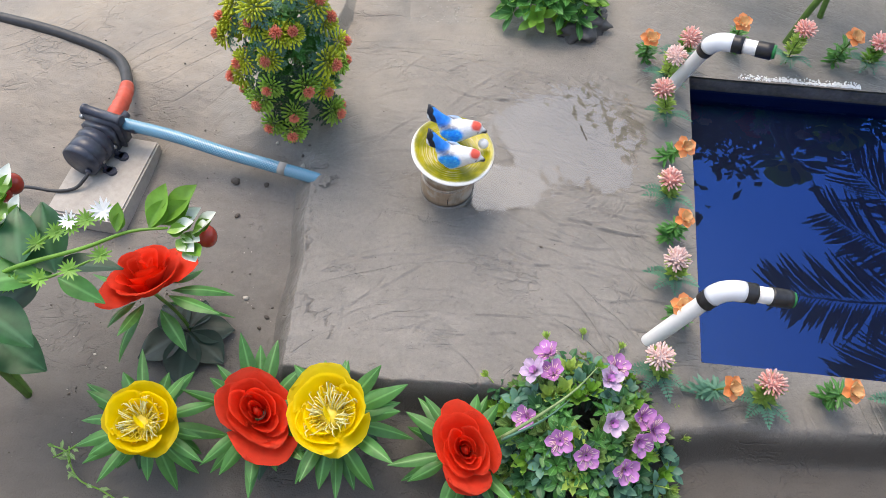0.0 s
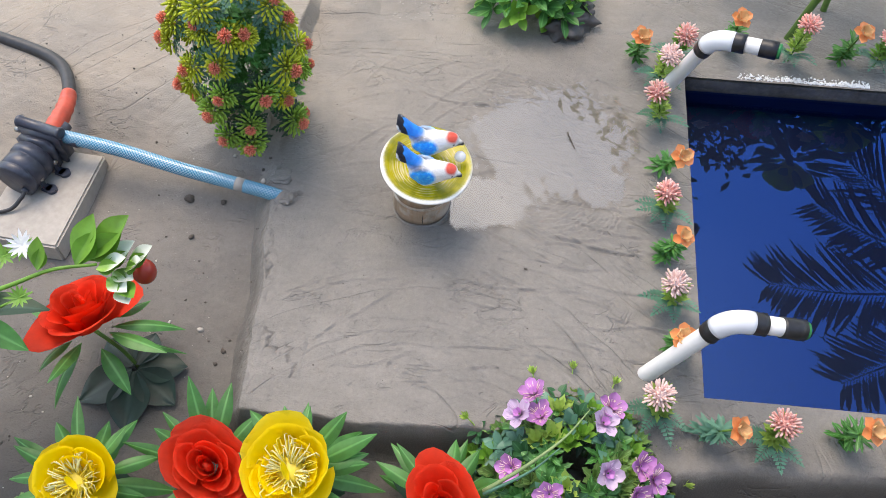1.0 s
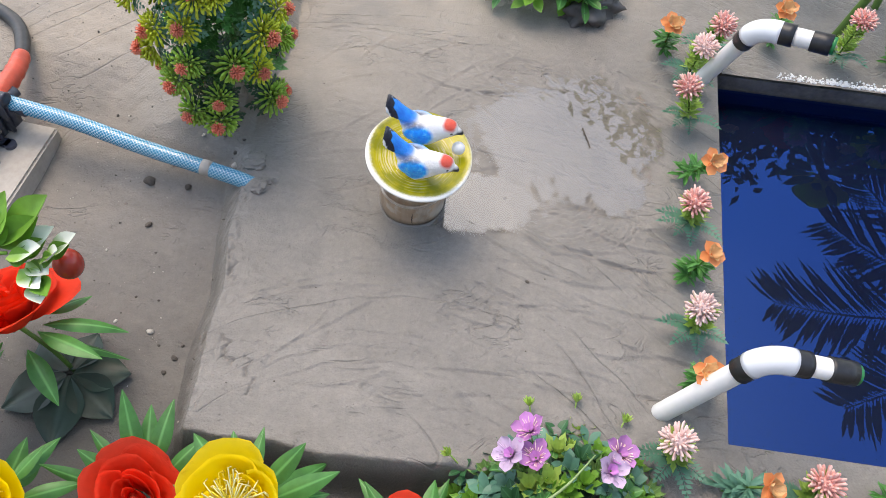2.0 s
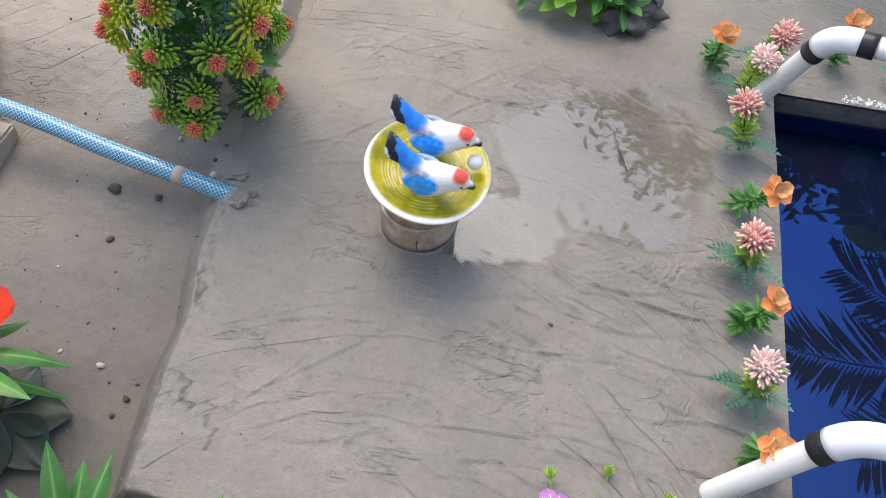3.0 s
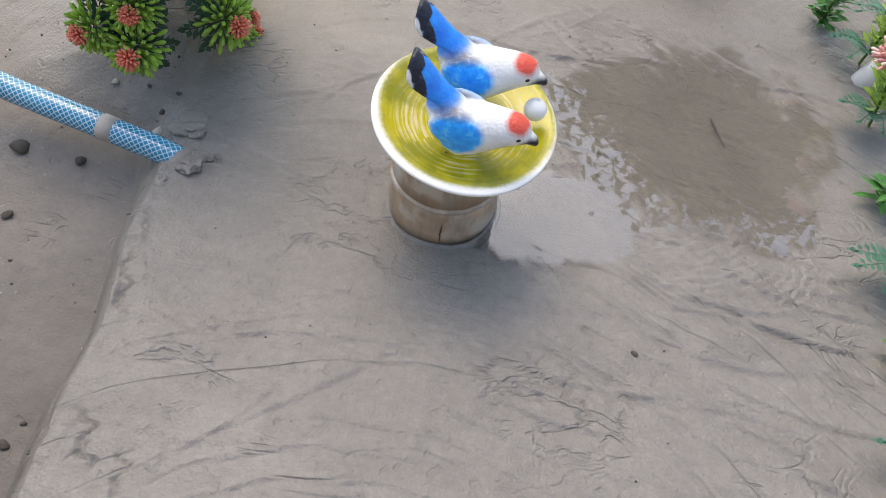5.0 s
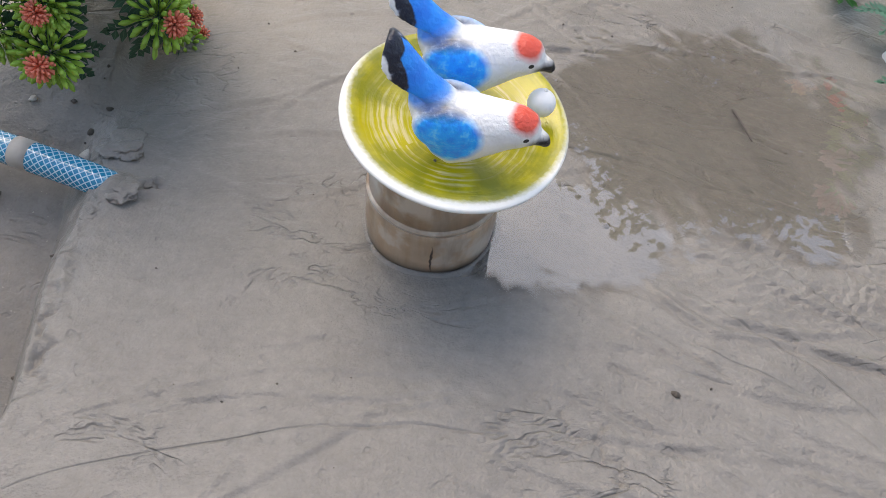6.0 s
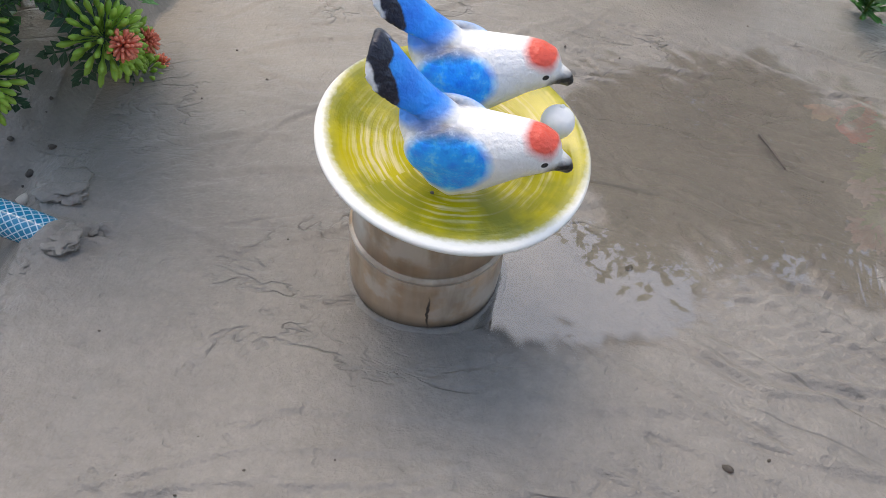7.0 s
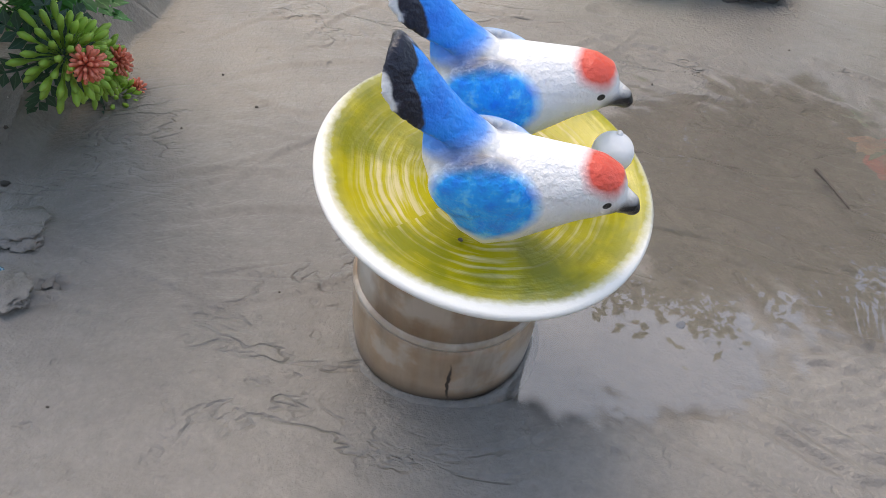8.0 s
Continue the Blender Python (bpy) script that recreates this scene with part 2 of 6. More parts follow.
def strokes(x, y):
    """Single trowel marks: shallow grooves with a raised side, most of them sweeping down to the pool."""
    rs = np.random.RandomState(12)
    out = np.zeros_like(x)
    for k in range(230):
        right = k % 5 < 3
        cx, cy = (rs.uniform(0.06, 0.31), rs.uniform(0.48, 1.02)) if right else (rs.uniform(-0.17, 0.12), rs.uniform(0.48, 1.10))
        ang = radians(rs.normal(-26, 13)) if right else radians(rs.normal(10, 26))
        length, width, deep = rs.uniform(0.015, 0.07), rs.uniform(0.0016, 0.0034), rs.uniform(0.0004, 0.0015)
        deep *= 1.0 if right else 0.55
        bow = rs.uniform(-4.5, 4.5)
        c, s = math.cos(ang), math.sin(ang)
        u, v = c * (x - cx) + s * (y - cy), -s * (x - cx) + c * (y - cy)
        v = v - bow * u * u
        fade = np.exp(-(u / length) ** 4)
        out += fade * deep * (1.1 * np.exp(-((v - width * 1.3) / width) ** 2) - np.exp(-(v / width) ** 2))
    # half-moon sweeps at the puddle's shore, then the long ones that cross the middle of the slab
    for k in range(8):
        out += swept(x, y, 0.160 + 0.002 * k, 0.850, 0.070 + 0.0068 * k + 0.001 * math.sin(5 * k), -125 + 4 * k, -18 - 5 * k, 0.0019, 0.0008 - 0.0001 * (k % 3))
    for k in range(5):
        out += swept(x, y, 0.232, 0.772, 0.020 + 0.0065 * k, -150 + 10 * k, -10 + 8 * k, 0.0017, 0.0009)
    for k in range(11):
        out += swept(x, y, -0.02 + 0.012 * math.sin(3 * k), 0.36, 0.205 + 0.0165 * k + 0.004 * math.sin(7 * k), 62 + 14 * math.sin(2 * k), 100 + 26 * math.sin(k + 1), 0.0016, 0.0007)
    for k in range(9):
        out += swept(x, y, 0.10, 1.16 + 0.01 * math.sin(k), 0.10 + 0.013 * k, -140 + 12 * math.sin(3 * k), -60 + 20 * math.sin(5 * k), 0.0018, 0.0006)
    out += crack(x, y, -0.185, 0.592, -0.170, 0.553, 0.0016, 0.0040, 1) + crack(x, y, -0.156, 0.568, -0.140, 0.518, 0.0013, 0.0030, 2)
    out += crack(x, y, 0.098, 0.662, 0.114, 0.618, 0.0014, 0.0026, 3) + crack(x, y, 0.083, 0.672, 0.090, 0.640, 0.0012, 0.0018, 4) + crack(x, y, -0.194, 0.70, -0.186, 0.655, 0.0014, 0.0030, 5)
    for px_, py_, r_ in ((-0.025, 0.537, 0.006), (0.119, 1.076, 0.010), (-0.197, 0.714, 0.005), (0.095, 0.80, 0.005), (0.262, 0.955, 0.006)):
        d = np.hypot(x - px_, (y - py_) * 1.3) / r_
        out += 0.0016 * (0.8 * np.exp(-((d - 1.3) / 0.35) ** 2) - np.exp(-d ** 2))
    return out


def ground_height(x, y):
    """The lie of the land at x, y, in metres."""
    wob = 0.004 * wave_noise(x, y, 0.14, 3) + 0.0008 * wave_noise(x, y, 0.035, 4)
    drop = 0.030 - 0.016 * smooth(0.83, 0.89, y)
    left = np.clip((x - left_edge(y) + wob + drop) / drop, 0, 1) ** 0.85
    front = np.clip((y - front_edge(x) + wob + 0.022) / 0.022, 0, 1) ** 0.85
    back = 1 - 0.35 * smooth(0.0, 0.03, y - (1.15 - 0.1 * np.maximum(0, x) + wob)) * (1 - smooth(0.25, 0.4, x))
    slab = left * front * back
    bank = np.interp(y, [0.4, 0.7, 0.82, 0.92, 1.0, 1.12, 1.4], [LOW, LOW + 0.002, -0.047, -0.030, -0.004, 0.016, 0.02])
    mound = np.interp(y, [0.4, 0.7, 0.78, 0.84, 0.88, 0.93, 1.0, 1.12, 1.4], [LOW, LOW + 0.002, -0.044, -0.018, 0.010, 0.024, 0.030, 0.028, 0.02])
    bank = bank + (mound - bank) * smooth(-0.40, -0.29, x)
    below = np.where(x < 0.0, LOW + (bank - LOW) * (1 - smooth(-0.12, 0.0, x)), LOW)
    below = np.where(y > 1.12, np.maximum(below, -0.01), below)
    z = below * (1 - slab)
    near = 1 - smooth(1.6, 3.0, np.hypot(x, y - 0.7))
    near = np.maximum(near, 0.0)
    z = z + near * (0.0016 * wave_noise(x, y, 0.3, 5) + 0.0007 * wave_noise(x, y, 0.06, 6))
    # trowel sweeps on the slab
    on = slab * (1 - smooth(0.03, 0.09, np.abs(slab - 1) * 2))
    curve = y + 0.5 * (x - 0.05) ** 2 + 0.02 * wave_noise(x, y, 0.25, 21)
    z += on * 0.00022 * wave_noise(x * 0.18, curve, 0.02, 22, 10) * smooth(-0.1, 0.7, wave_noise(x, y, 0.16, 27))
    z += on * smooth(0.05, 0.2, x) * 0.0007 * wave_noise(0.3 * (x * 0.6 + y * 0.8), y * 0.8 - 0.6 * x + 0.03 * wave_noise(x, y, 0.2, 28), 0.03, 23, 10) * smooth(-0.2, 0.8, wave_noise(x, y, 0.12, 29))
    z += on * 0.0006 * np.maximum(0, wave_noise(x, y, 0.04, 24)) ** 2
    z += on * strokes(x, y)
    wet = np.exp(-(((x - 0.17) / 0.19) ** 2 + ((y - 0.85) / 0.17) ** 2) ** 2)
    z += on * wet * (0.00016 * wave_noise(x, y, 0.014, 41) + 0.0002 * wave_noise(x * 0.4, y, 0.03, 42))
    # a rim that the trowel pushed up along the edges, thumbed mud round the hose's mouth
    ragged = np.exp(-((x - left_edge(y) + 0.006) / 0.020) ** 2) * smooth(0.45, 0.50, y) * (1 - smooth(0.80, 0.90, y))
    z += ragged * (0.0022 * np.maximum(0, wave_noise(x, y * 0.5, 0.011, 51)) - 0.0018 * np.maximum(0, wave_noise(x, y * 0.35, 0.014, 52)) ** 2)
    z += near * 0.0012 * np.exp(-((x - left_edge(y) - 0.012) / 0.010) ** 2) * smooth(0.45, 0.52, y) * (1 - smooth(1.1, 1.2, y)) * (0.5 + 0.6 * wave_noise(x, y, 0.07, 25))
    z += 0.009 * np.exp(-(((x + 0.185) / 0.012) ** 2 + ((y - 0.79) / 0.012) ** 2)) + 0.007 * np.exp(-(((x + 0.187) / 0.013) ** 2 + ((y - 0.822) / 0.014) ** 2))
    z += 0.004 * np.exp(-(((x + 0.165) / 0.008) ** 2 + ((y - 0.797) / 0.010) ** 2)) * wave_noise(x, y, 0.012, 26)
    # the puddle's hollow
    hollow = np.exp(-(((x - 0.20) / 0.135) ** 2 + ((y - 0.88) / 0.125) ** 2) ** 1.5) + 0.95 * np.exp(-(((x - 0.070) / 0.090) ** 2 + ((y - 0.785) / 0.060) ** 2) ** 2) + 0.6 * np.exp(-(((x - 0.252) / 0.045) ** 2 + ((y - 0.822) / 0.05) ** 2) ** 2)
    z -= on * 0.0044 * hollow * (1 + 0.35 * wave_noise(x, y, 0.07, 33))
    # lower, rougher earth
    z += near * (1 - slab) * (0.0010 * wave_noise(x, y, 0.07, 31) + 0.0006 * wave_noise(x, y, 0.018, 32))
    return z


def height(x, y):
    return float(ground_height(np.array([float(x)]), np.array([float(y)]))[0])


def axis(spans, far):
    """Grid lines: (start, end, step) spans, then ever wider steps out to far on both sides."""
    out = []
    for a, b, s in spans:
        out += list(np.linspace(a, b, max(2, round((b - a) / s) + 1)))[:-1]
    out.append(spans[-1][1])
    d, lo, hi = 0.012, [out[0]], [out[-1]]
    while lo[-1] > -far:
        lo.append(lo[-1] - d)
        hi.append(hi[-1] + d)
        d *= 1.25
    return np.array(lo[:0:-1] + out + hi[1:])


mud = Mat("wet_mud_plaster", (0.192, 0.179, 0.161), 0.5, dark=0.82, light=1.14, grain=150, coarse=7, bump=0, spec=0.30)
pos = mud.xyz()
streak = mud.noise(60, 4, mud.stretched(0.35, 1.6, 1, 0.5), 1.2)
streak2 = mud.noise(26, 5, mud.stretched(0.4, 2.2, 1, -0.25), 1.5)
crumb = mud.noise(420, 4)
pit = mud.ramp(mud.noise(75, 2), [(0.30, 0.0), (0.36, 1.0)])
low = mud.n("ShaderNodeMapRange")
low.inputs[1].default_value, low.inputs[2].default_value = -0.03, -0.008
mud.link(pos[2], low.inputs[0])
onslab = low.outputs[0]
# paler dry earth toward the back, warm sunlight there put into its colour
dry_sunlit = mud.n("ShaderNodeMapRange")
dry_sunlit.inputs[1].default_value, dry_sunlit.inputs[2].default_value = 0.85, 1.35
mud.link(mud.math("SUBTRACT", pos[1], mud.math("MULTIPLY", pos[0], 0.55)), dry_sunlit.inputs[0])
patch = mud.ramp(mud.noise(7, 6), [(0.38, 0.0), (0.62, 1.0)])
dry_sunlit_mix = mud.math("MULTIPLY", dry_sunlit.outputs[0], mud.math("ADD", mud.math("MULTIPLY", patch, 0.5), 0.5), True)
shade = mud.mix(dry_sunlit_mix, mud.color, (0.315, 0.267, 0.209))
speck = mud.ramp(mud.noise(330, 2), [(0.70, 0.0), (0.74, 1.0)])
shade = mud.mix(mud.math("MULTIPLY", speck, mud.math("SUBTRACT", 0.6, mud.math("MULTIPLY", onslab, 0.5))), shade, (0.42, 0.38, 0.33))
mud.base(mud.mix(mud.math("MULTIPLY", mud.math("SUBTRACT", 1.0, onslab), 0.14), shade, (0.12, 0.105, 0.09)))
# mud darker along the front, most on the step and the lower ground
front_dark = mud.n("ShaderNodeMapRange")
front_dark.inputs[1].default_value, front_dark.inputs[2].default_value = 0.475, 0.425
mud.link(mud.math("ADD", pos[1], mud.math("MULTIPLY", mud.math("SUBTRACT", mud.noise(14, 4), 0.5), 0.07)), front_dark.inputs[0])
mud.base(mud.mix(mud.math("MULTIPLY", front_dark.outputs[0], mud.math("SUBTRACT", 0.90, mud.math("MULTIPLY", onslab, 0.66))), mud.color, (0.070, 0.061, 0.050)))
# ground below the slab gets darker toward the front
low_front_dark = mud.n("ShaderNodeMapRange")
low_front_dark.inputs[1].default_value, low_front_dark.inputs[2].default_value = 0.82, 0.47
mud.link(mud.math("ADD", pos[1], mud.math("MULTIPLY", mud.math("SUBTRACT", mud.noise(9, 4), 0.5), 0.25)), low_front_dark.inputs[0])
mud.base(mud.mix(mud.math("MULTIPLY", low_front_dark.outputs[0], mud.math("MULTIPLY", mud.math("SUBTRACT", 1.0, onslab), 0.80)), mud.color, (0.092, 0.083, 0.073)))
# fine sand in the mud, and pale dried films
sandy = mud.ramp(mud.noise(520, 2), [(0.30, 0.94), (0.50, 1.0), (0.72, 1.05)])
film_ = mud.ramp(mud.noise(19, 6, mud.stretched(1.0, 1.8, 1, 0.4), 0.8), [(0.34, 0.93), (0.52, 1.0), (0.70, 1.07)])
tone = mud.n("ShaderNodeVectorMath")
tone.operation = "MULTIPLY"
mud.link(mud.color, tone.inputs[0])
mud.link(mud.math("MULTIPLY", sandy, film_), tone.inputs[1])
mud.base(tone.outputs[0])
mud.rough(mud.math("ADD", mud.ramp(mud.noise(11, 5), [(0.35, 0.32), (0.7, 0.46)]), mud.math("MULTIPLY", mud.math("SUBTRACT", 1.0, onslab), 0.25)))
relief = mud.math("ADD", mud.math("MULTIPLY", streak, 0.22), mud.math("ADD", mud.math("MULTIPLY", streak2, 0.26), mud.math("ADD", mud.math("MULTIPLY", crumb, 0.55), mud.math("MULTIPLY", pit, 0.3))))
gouge_co = mud.stretched(0.7, 1.4, 1, 0.9)
gouge = mud.ramp(mud.math("ABSOLUTE", mud.math("SUBTRACT", mud.noise(17, 3, gouge_co, 1.6), 0.5)), [(0.0, 0.0), (0.035, 1.0)])
where = mud.ramp(mud.noise(9, 2), [(0.52, 0.0), (0.60, 1.0)])
cut = mud.math("SUBTRACT", 1.0, mud.math("MULTIPLY", mud.math("SUBTRACT", 1.0, gouge), where))
relief = mud.math("ADD", relief, mud.math("MULTIPLY", cut, 0.55))
off = mud.n("ShaderNodeVectorMath")
off.operation = "SUBTRACT"
mud.link(mud.co, off.inputs[0])
off.inputs[1].default_value = (-0.02, 0.36, 0)
osp = mud.n("ShaderNodeSeparateXYZ")
mud.link(off.outputs[0], osp.inputs[0])
reach = mud.math("SQRT", mud.math("ADD", mud.math("MULTIPLY", osp.outputs[0], osp.outputs[0]), mud.math("MULTIPLY", osp.outputs[1], osp.outputs[1])))
swing = mud.math("ARCTAN2", osp.outputs[1], osp.outputs[0])
polar = mud.n("ShaderNodeCombineXYZ")
mud.link(mud.math("ADD", mud.math("MULTIPLY", reach, 130.0), mud.math("MULTIPLY", mud.noise(6, 2), 9.0)), polar.inputs[0])
mud.link(mud.math("MULTIPLY", swing, 2.2), polar.inputs[1])
arcs = mud.noise(1.0, 4, polar.outputs[0])
relief = mud.math("ADD", relief, mud.math("MULTIPLY", arcs, mud.math("MULTIPLY", onslab, 0.55)))
# long thin scratches that the trowel's corner drew
thin_polar = mud.n("ShaderNodeCombineXYZ")
mud.link(mud.math("ADD", mud.math("MULTIPLY", reach, 22.0), mud.math("MULTIPLY", mud.noise(3, 2), 3.0)), thin_polar.inputs[0])
mud.link(mud.math("MULTIPLY", swing, 0.9), thin_polar.inputs[1])
scratch = mud.ramp(mud.math("ABSOLUTE", mud.math("SUBTRACT", mud.noise(1.0, 1, thin_polar.outputs[0]), 0.5)), [(0.0, 0.0), (0.012, 1.0)])
drawn = mud.ramp(mud.noise(6, 3), [(0.47, 0.0), (0.55, 1.0)])
relief = mud.math("ADD", relief, mud.math("MULTIPLY", scratch, mud.math("MULTIPLY", drawn, mud.math("MULTIPLY", onslab, 0.5))))
mud.bump(relief, 0.95, 0.0018)


def build_ground():
    us = axis([(-0.75, -0.30, 0.006), (-0.30, U0, 0.0016), (U0, U1, 0.011), (U1, 1.12, 0.01)], 60)
    vs = axis([(0.22, 0.42, 0.005), (0.42, V0, 0.0018), (V0, V1, 0.0017), (V1, 1.16, 0.004), (1.16, 1.5, 0.008)], 60)
    uu, vv = np.meshgrid(us, vs)
    near = 1 - np.clip((np.hypot(uu, vv - 0.7) - 1.5) / 2, 0, 1)
    su, sv = shear(uu, vv)
    x, y = uu + (su - uu) * near, vv + (sv - vv) * near
    z = ground_height(x, y)
    lip = ((uu > U0 - 0.02) & (uu < U1 + 0.02) & (vv > V0 - 0.02) & (vv < V1 + 0.02))
    z[lip] *= 0.6
    nu, nv = len(us), len(vs)
    idx = np.arange(nu * nv).reshape(nv, nu)
    quads = np.stack([idx[:-1, :-1], idx[:-1, 1:], idx[1:, 1:], idx[1:, :-1]], -1)
    cu, cv = (us[:-1] + us[1:]) / 2, (vs[:-1] + vs[1:]) / 2
    hole = (cu[None, :] > U0) & (cu[None, :] < U1) & (cv[:, None] > V0) & (cv[:, None] < V1)
    quads = quads[~hole]
    me = bpy.data.meshes.new("ground")
    me.vertices.add(nu * nv)
    me.vertices.foreach_set("co", np.stack([x, y, z], -1).astype(np.float32).ravel())
    me.loops.add(quads.size)
    me.loops.foreach_set("vertex_index", quads.ravel().astype(np.int32))
    me.polygons.add(len(quads))
    me.polygons.foreach_set("loop_start", np.arange(0, quads.size, 4, dtype=np.int32))
    me.update(calc_edges=True)
    me.polygons.foreach_set("use_smooth", [True] * len(quads))
    me.materials.append(mud.m)
    return tagged(new("ground", me), "grey wet plastered mud ground with a raised slab", "ground", kind="structure")


build_ground()

# puddle
LEVEL = -0.0008
bm = bmesh.new()
bmesh.ops.create_grid(bm, x_segments=190, y_segments=210, size=0.5, matrix=Matrix.Translation((0.150, 0.870, LEVEL)) @ Matrix.Diagonal((0.38, 0.42, 1, 1)))
puddle = part("puddle_water", bm, surface_water("puddle_water", (1.0, 0.995, 0.985), 0.0, 0.003, 0.22, 1.80, (0.88, 0.94, 1.0)))
pv = np.array([v.co[:] for v in puddle.data.vertices])
px0, py0 = pv[:, 0], pv[:, 1]
# shore: the main pool of water, and the tongue that reaches round the bamboo foot
wander = 0.16 * wave_noise(px0, py0, 0.05, 61) + 0.10 * wave_noise(px0, py0, 0.018, 62)
main_ = 1 - np.hypot((px0 - 0.195) / 0.125, (py0 - 0.905) / 0.115) + wander
tongue = 1 - np.hypot((px0 - 0.085) / 0.085, (py0 - 0.786) / 0.048) + 0.8 * wander
side_ = 1 - np.hypot((px0 - 0.252) / 0.040, (py0 - 0.822) / 0.045) + 0.8 * wander
deep = np.clip(np.maximum(np.maximum(main_, tongue), side_) / 0.14, 0, 1)
deep *= np.clip((LEVEL - ground_height(px0, py0)) / 0.0006, 0, 1)
puddle.data.attributes.new("depth", "FLOAT", "POINT").data.foreach_set("value", deep.astype(np.float32))
tagged(puddle, "thin clear puddle lying on the grey mud", "puddle", kind="structure")
puddle.visible_shadow = False

# pool
concrete = Mat("dark_wet_concrete", (0.10, 0.095, 0.085), 0.6, dark=0.5, light=1.5, grain=120, coarse=20, bump=0.6, depth=0.003)
liner = Mat("blue_liner", (0.0008, 0.0055, 0.040), 0.35, dark=0.85, light=1.1, grain=12, coarse=3, bump=0.05)


def quad_box(bm, us, vs, z0, z1):
    c = [shear(us[a], vs[b]) for a, b in ((0, 0), (1, 0), (1, 1), (0, 1))]
    lo, hi = [bm.verts.new((*p, z0)) for p in c], [bm.verts.new((*p, z1)) for p in c]
    bm.faces.new(lo[::-1])
    bm.faces.new(hi)
    for i in range(4):
        j = (i + 1) % 4
        bm.faces.new((lo[i], lo[j], hi[j], hi[i]))


pool = thing("pool", "rectangular pool with a blue liner sunk in the mud slab", "pool", kind="structure")
for us, vs in (((U0 - 0.05, U0 - 0.001), (V0 - 0.05, V1 + 0.05)), ((U1 + 0.001, U1 + 0.05), (V0 - 0.05, V1 + 0.05)),
               ((U0 - 0.001, U1 + 0.001), (V0 - 0.05, V0 - 0.001)), ((U0 - 0.001, U1 + 0.001), (V1 + 0.001, V1 + 0.05))):
    bm = bmesh.new()
    quad_box(bm, us, vs, -0.22, -0.006)
    part("pool_wall", bm, concrete, pool, smooth=False)
bm = bmesh.new()
a, b, c, d = (U0 + 0.003, V0 + 0.003, U1 - 0.003, V1 - 0.003)
quad_box(bm, (a, c), (b, d), -0.062, -0.027)
bm.faces.ensure_lookup_table()
bmesh.ops.delete(bm, geom=[bm.faces[1]], context="FACES")
bmesh.ops.reverse_faces(bm, faces=bm.faces)
part("liner", bm, liner, pool, "smooth dark blue liner", smooth=False)
bm = bmesh.new()
c = [shear(u, v) for u, v in ((a, b), (U1 - 0.003, b), (U1 - 0.003, d), (a, d))]
bm.faces.new([bm.verts.new((*p, -0.031)) for p in c])
water = tagged(part("pool_water", bm, surface_water("pool_water", (0.75, 0.85, 0.95), 0.0, 0.0004, 0.0, 2.0, (0.05, 0.25, 1.0))), "still dark blue pool water with clear reflections", "water", kind="structure")
water.visible_shadow = False

# ---- the dish on its bamboo stand ----
bamboo = Mat("wet_bamboo", (0.42, 0.29, 0.185), 0.28, dark=0.6, light=1.35, grain=70, coarse=22, bump=0.25, depth=0.001)
bp = bamboo.xyz()
ring = bamboo.ramp(bamboo.math("ABSOLUTE", bamboo.math("SUBTRACT", bp[2], 0.034)), [(0.0, 1.0), (0.0022, 0.0)])
fibre = bamboo.noise(90, 4, bamboo.stretched(1.5, 1.5, 0.12))
bamboo.base(bamboo.mix(bamboo.math("MULTIPLY", ring, 0.7), bamboo.mix(bamboo.ramp(fibre, [(0.35, 0.0), (0.7, 0.6)]), bamboo.color, (0.44, 0.37, 0.29)), (0.45, 0.40, 0.34)))
pale = bamboo.ramp(bamboo.noise(38, 4), [(0.52, 0.0), (0.60, 0.8)])
bamboo.base(bamboo.mix(pale, bamboo.color, (0.50, 0.44, 0.37)))
# a pale torn sheath up one side, dark damp streaks and a split
sheath = bamboo.near((-0.036, -0.012, 0.062), (0.016, 0.016, 0.030), 0.7, 1.1, 0.010)
bamboo.base(bamboo.mix(bamboo.math("MULTIPLY", sheath, 0.85), bamboo.color, (0.60, 0.57, 0.52)))
damp_streak = bamboo.ramp(bamboo.noise(55, 4, bamboo.stretched(1.2, 1.2, 0.3)), [(0.50, 0.0), (0.66, 0.55)])
bamboo.base(bamboo.mix(damp_streak, bamboo.color, (0.20, 0.135, 0.085)))
foot_wet = bamboo.ramp(bp[2], [(0.0, 0.9), (0.006, 0.0)])
bamboo.base(bamboo.mix(foot_wet, bamboo.color, (0.10, 0.075, 0.055)))
split = bamboo.near((0.0035, -0.0385, 0.013), (0.0009, 0.010, 0.013), 0.6, 1.1, 0.0035)
bamboo.base(bamboo.mix(split, bamboo.color, (0.05, 0.035, 0.025)))
stump = thing("bamboo_stand", "short wet brown bamboo section standing in the mud", "stand", Matrix.Translation((0.0075, 0.7845, 0)))
for name, prof in (("lower_section", [(0.0378, -0.008), (0.0384, 0.0), (0.0388, 0.012), (0.0385, 0.026), (0.0381, 0.0325), (0.036, 0.0326)]),
                   ("node_ring", [(0.0370, 0.0322), (0.0388, 0.0325), (0.0394, 0.0340), (0.0392, 0.0352), (0.0378, 0.0365), (0.0360, 0.0366)]),
                   ("upper_section", [(0.036, 0.0364), (0.0378, 0.0365), (0.0374, 0.05), (0.0378, 0.066), (0.0384, 0.084), (0.034, 0.0865)])):
    bm = bmesh.new()
    lathe(bm, prof, 64, 0.014, 2)
    part(name, bm, bamboo, stump)
bm = bmesh.new()
lathe(bm, [(0.0370, -0.004), (0.0378, -0.0008), (0.0392, -0.0004), (0.0410, -0.0010), (0.0440, -0.0040)], 64, 0.02, 5)
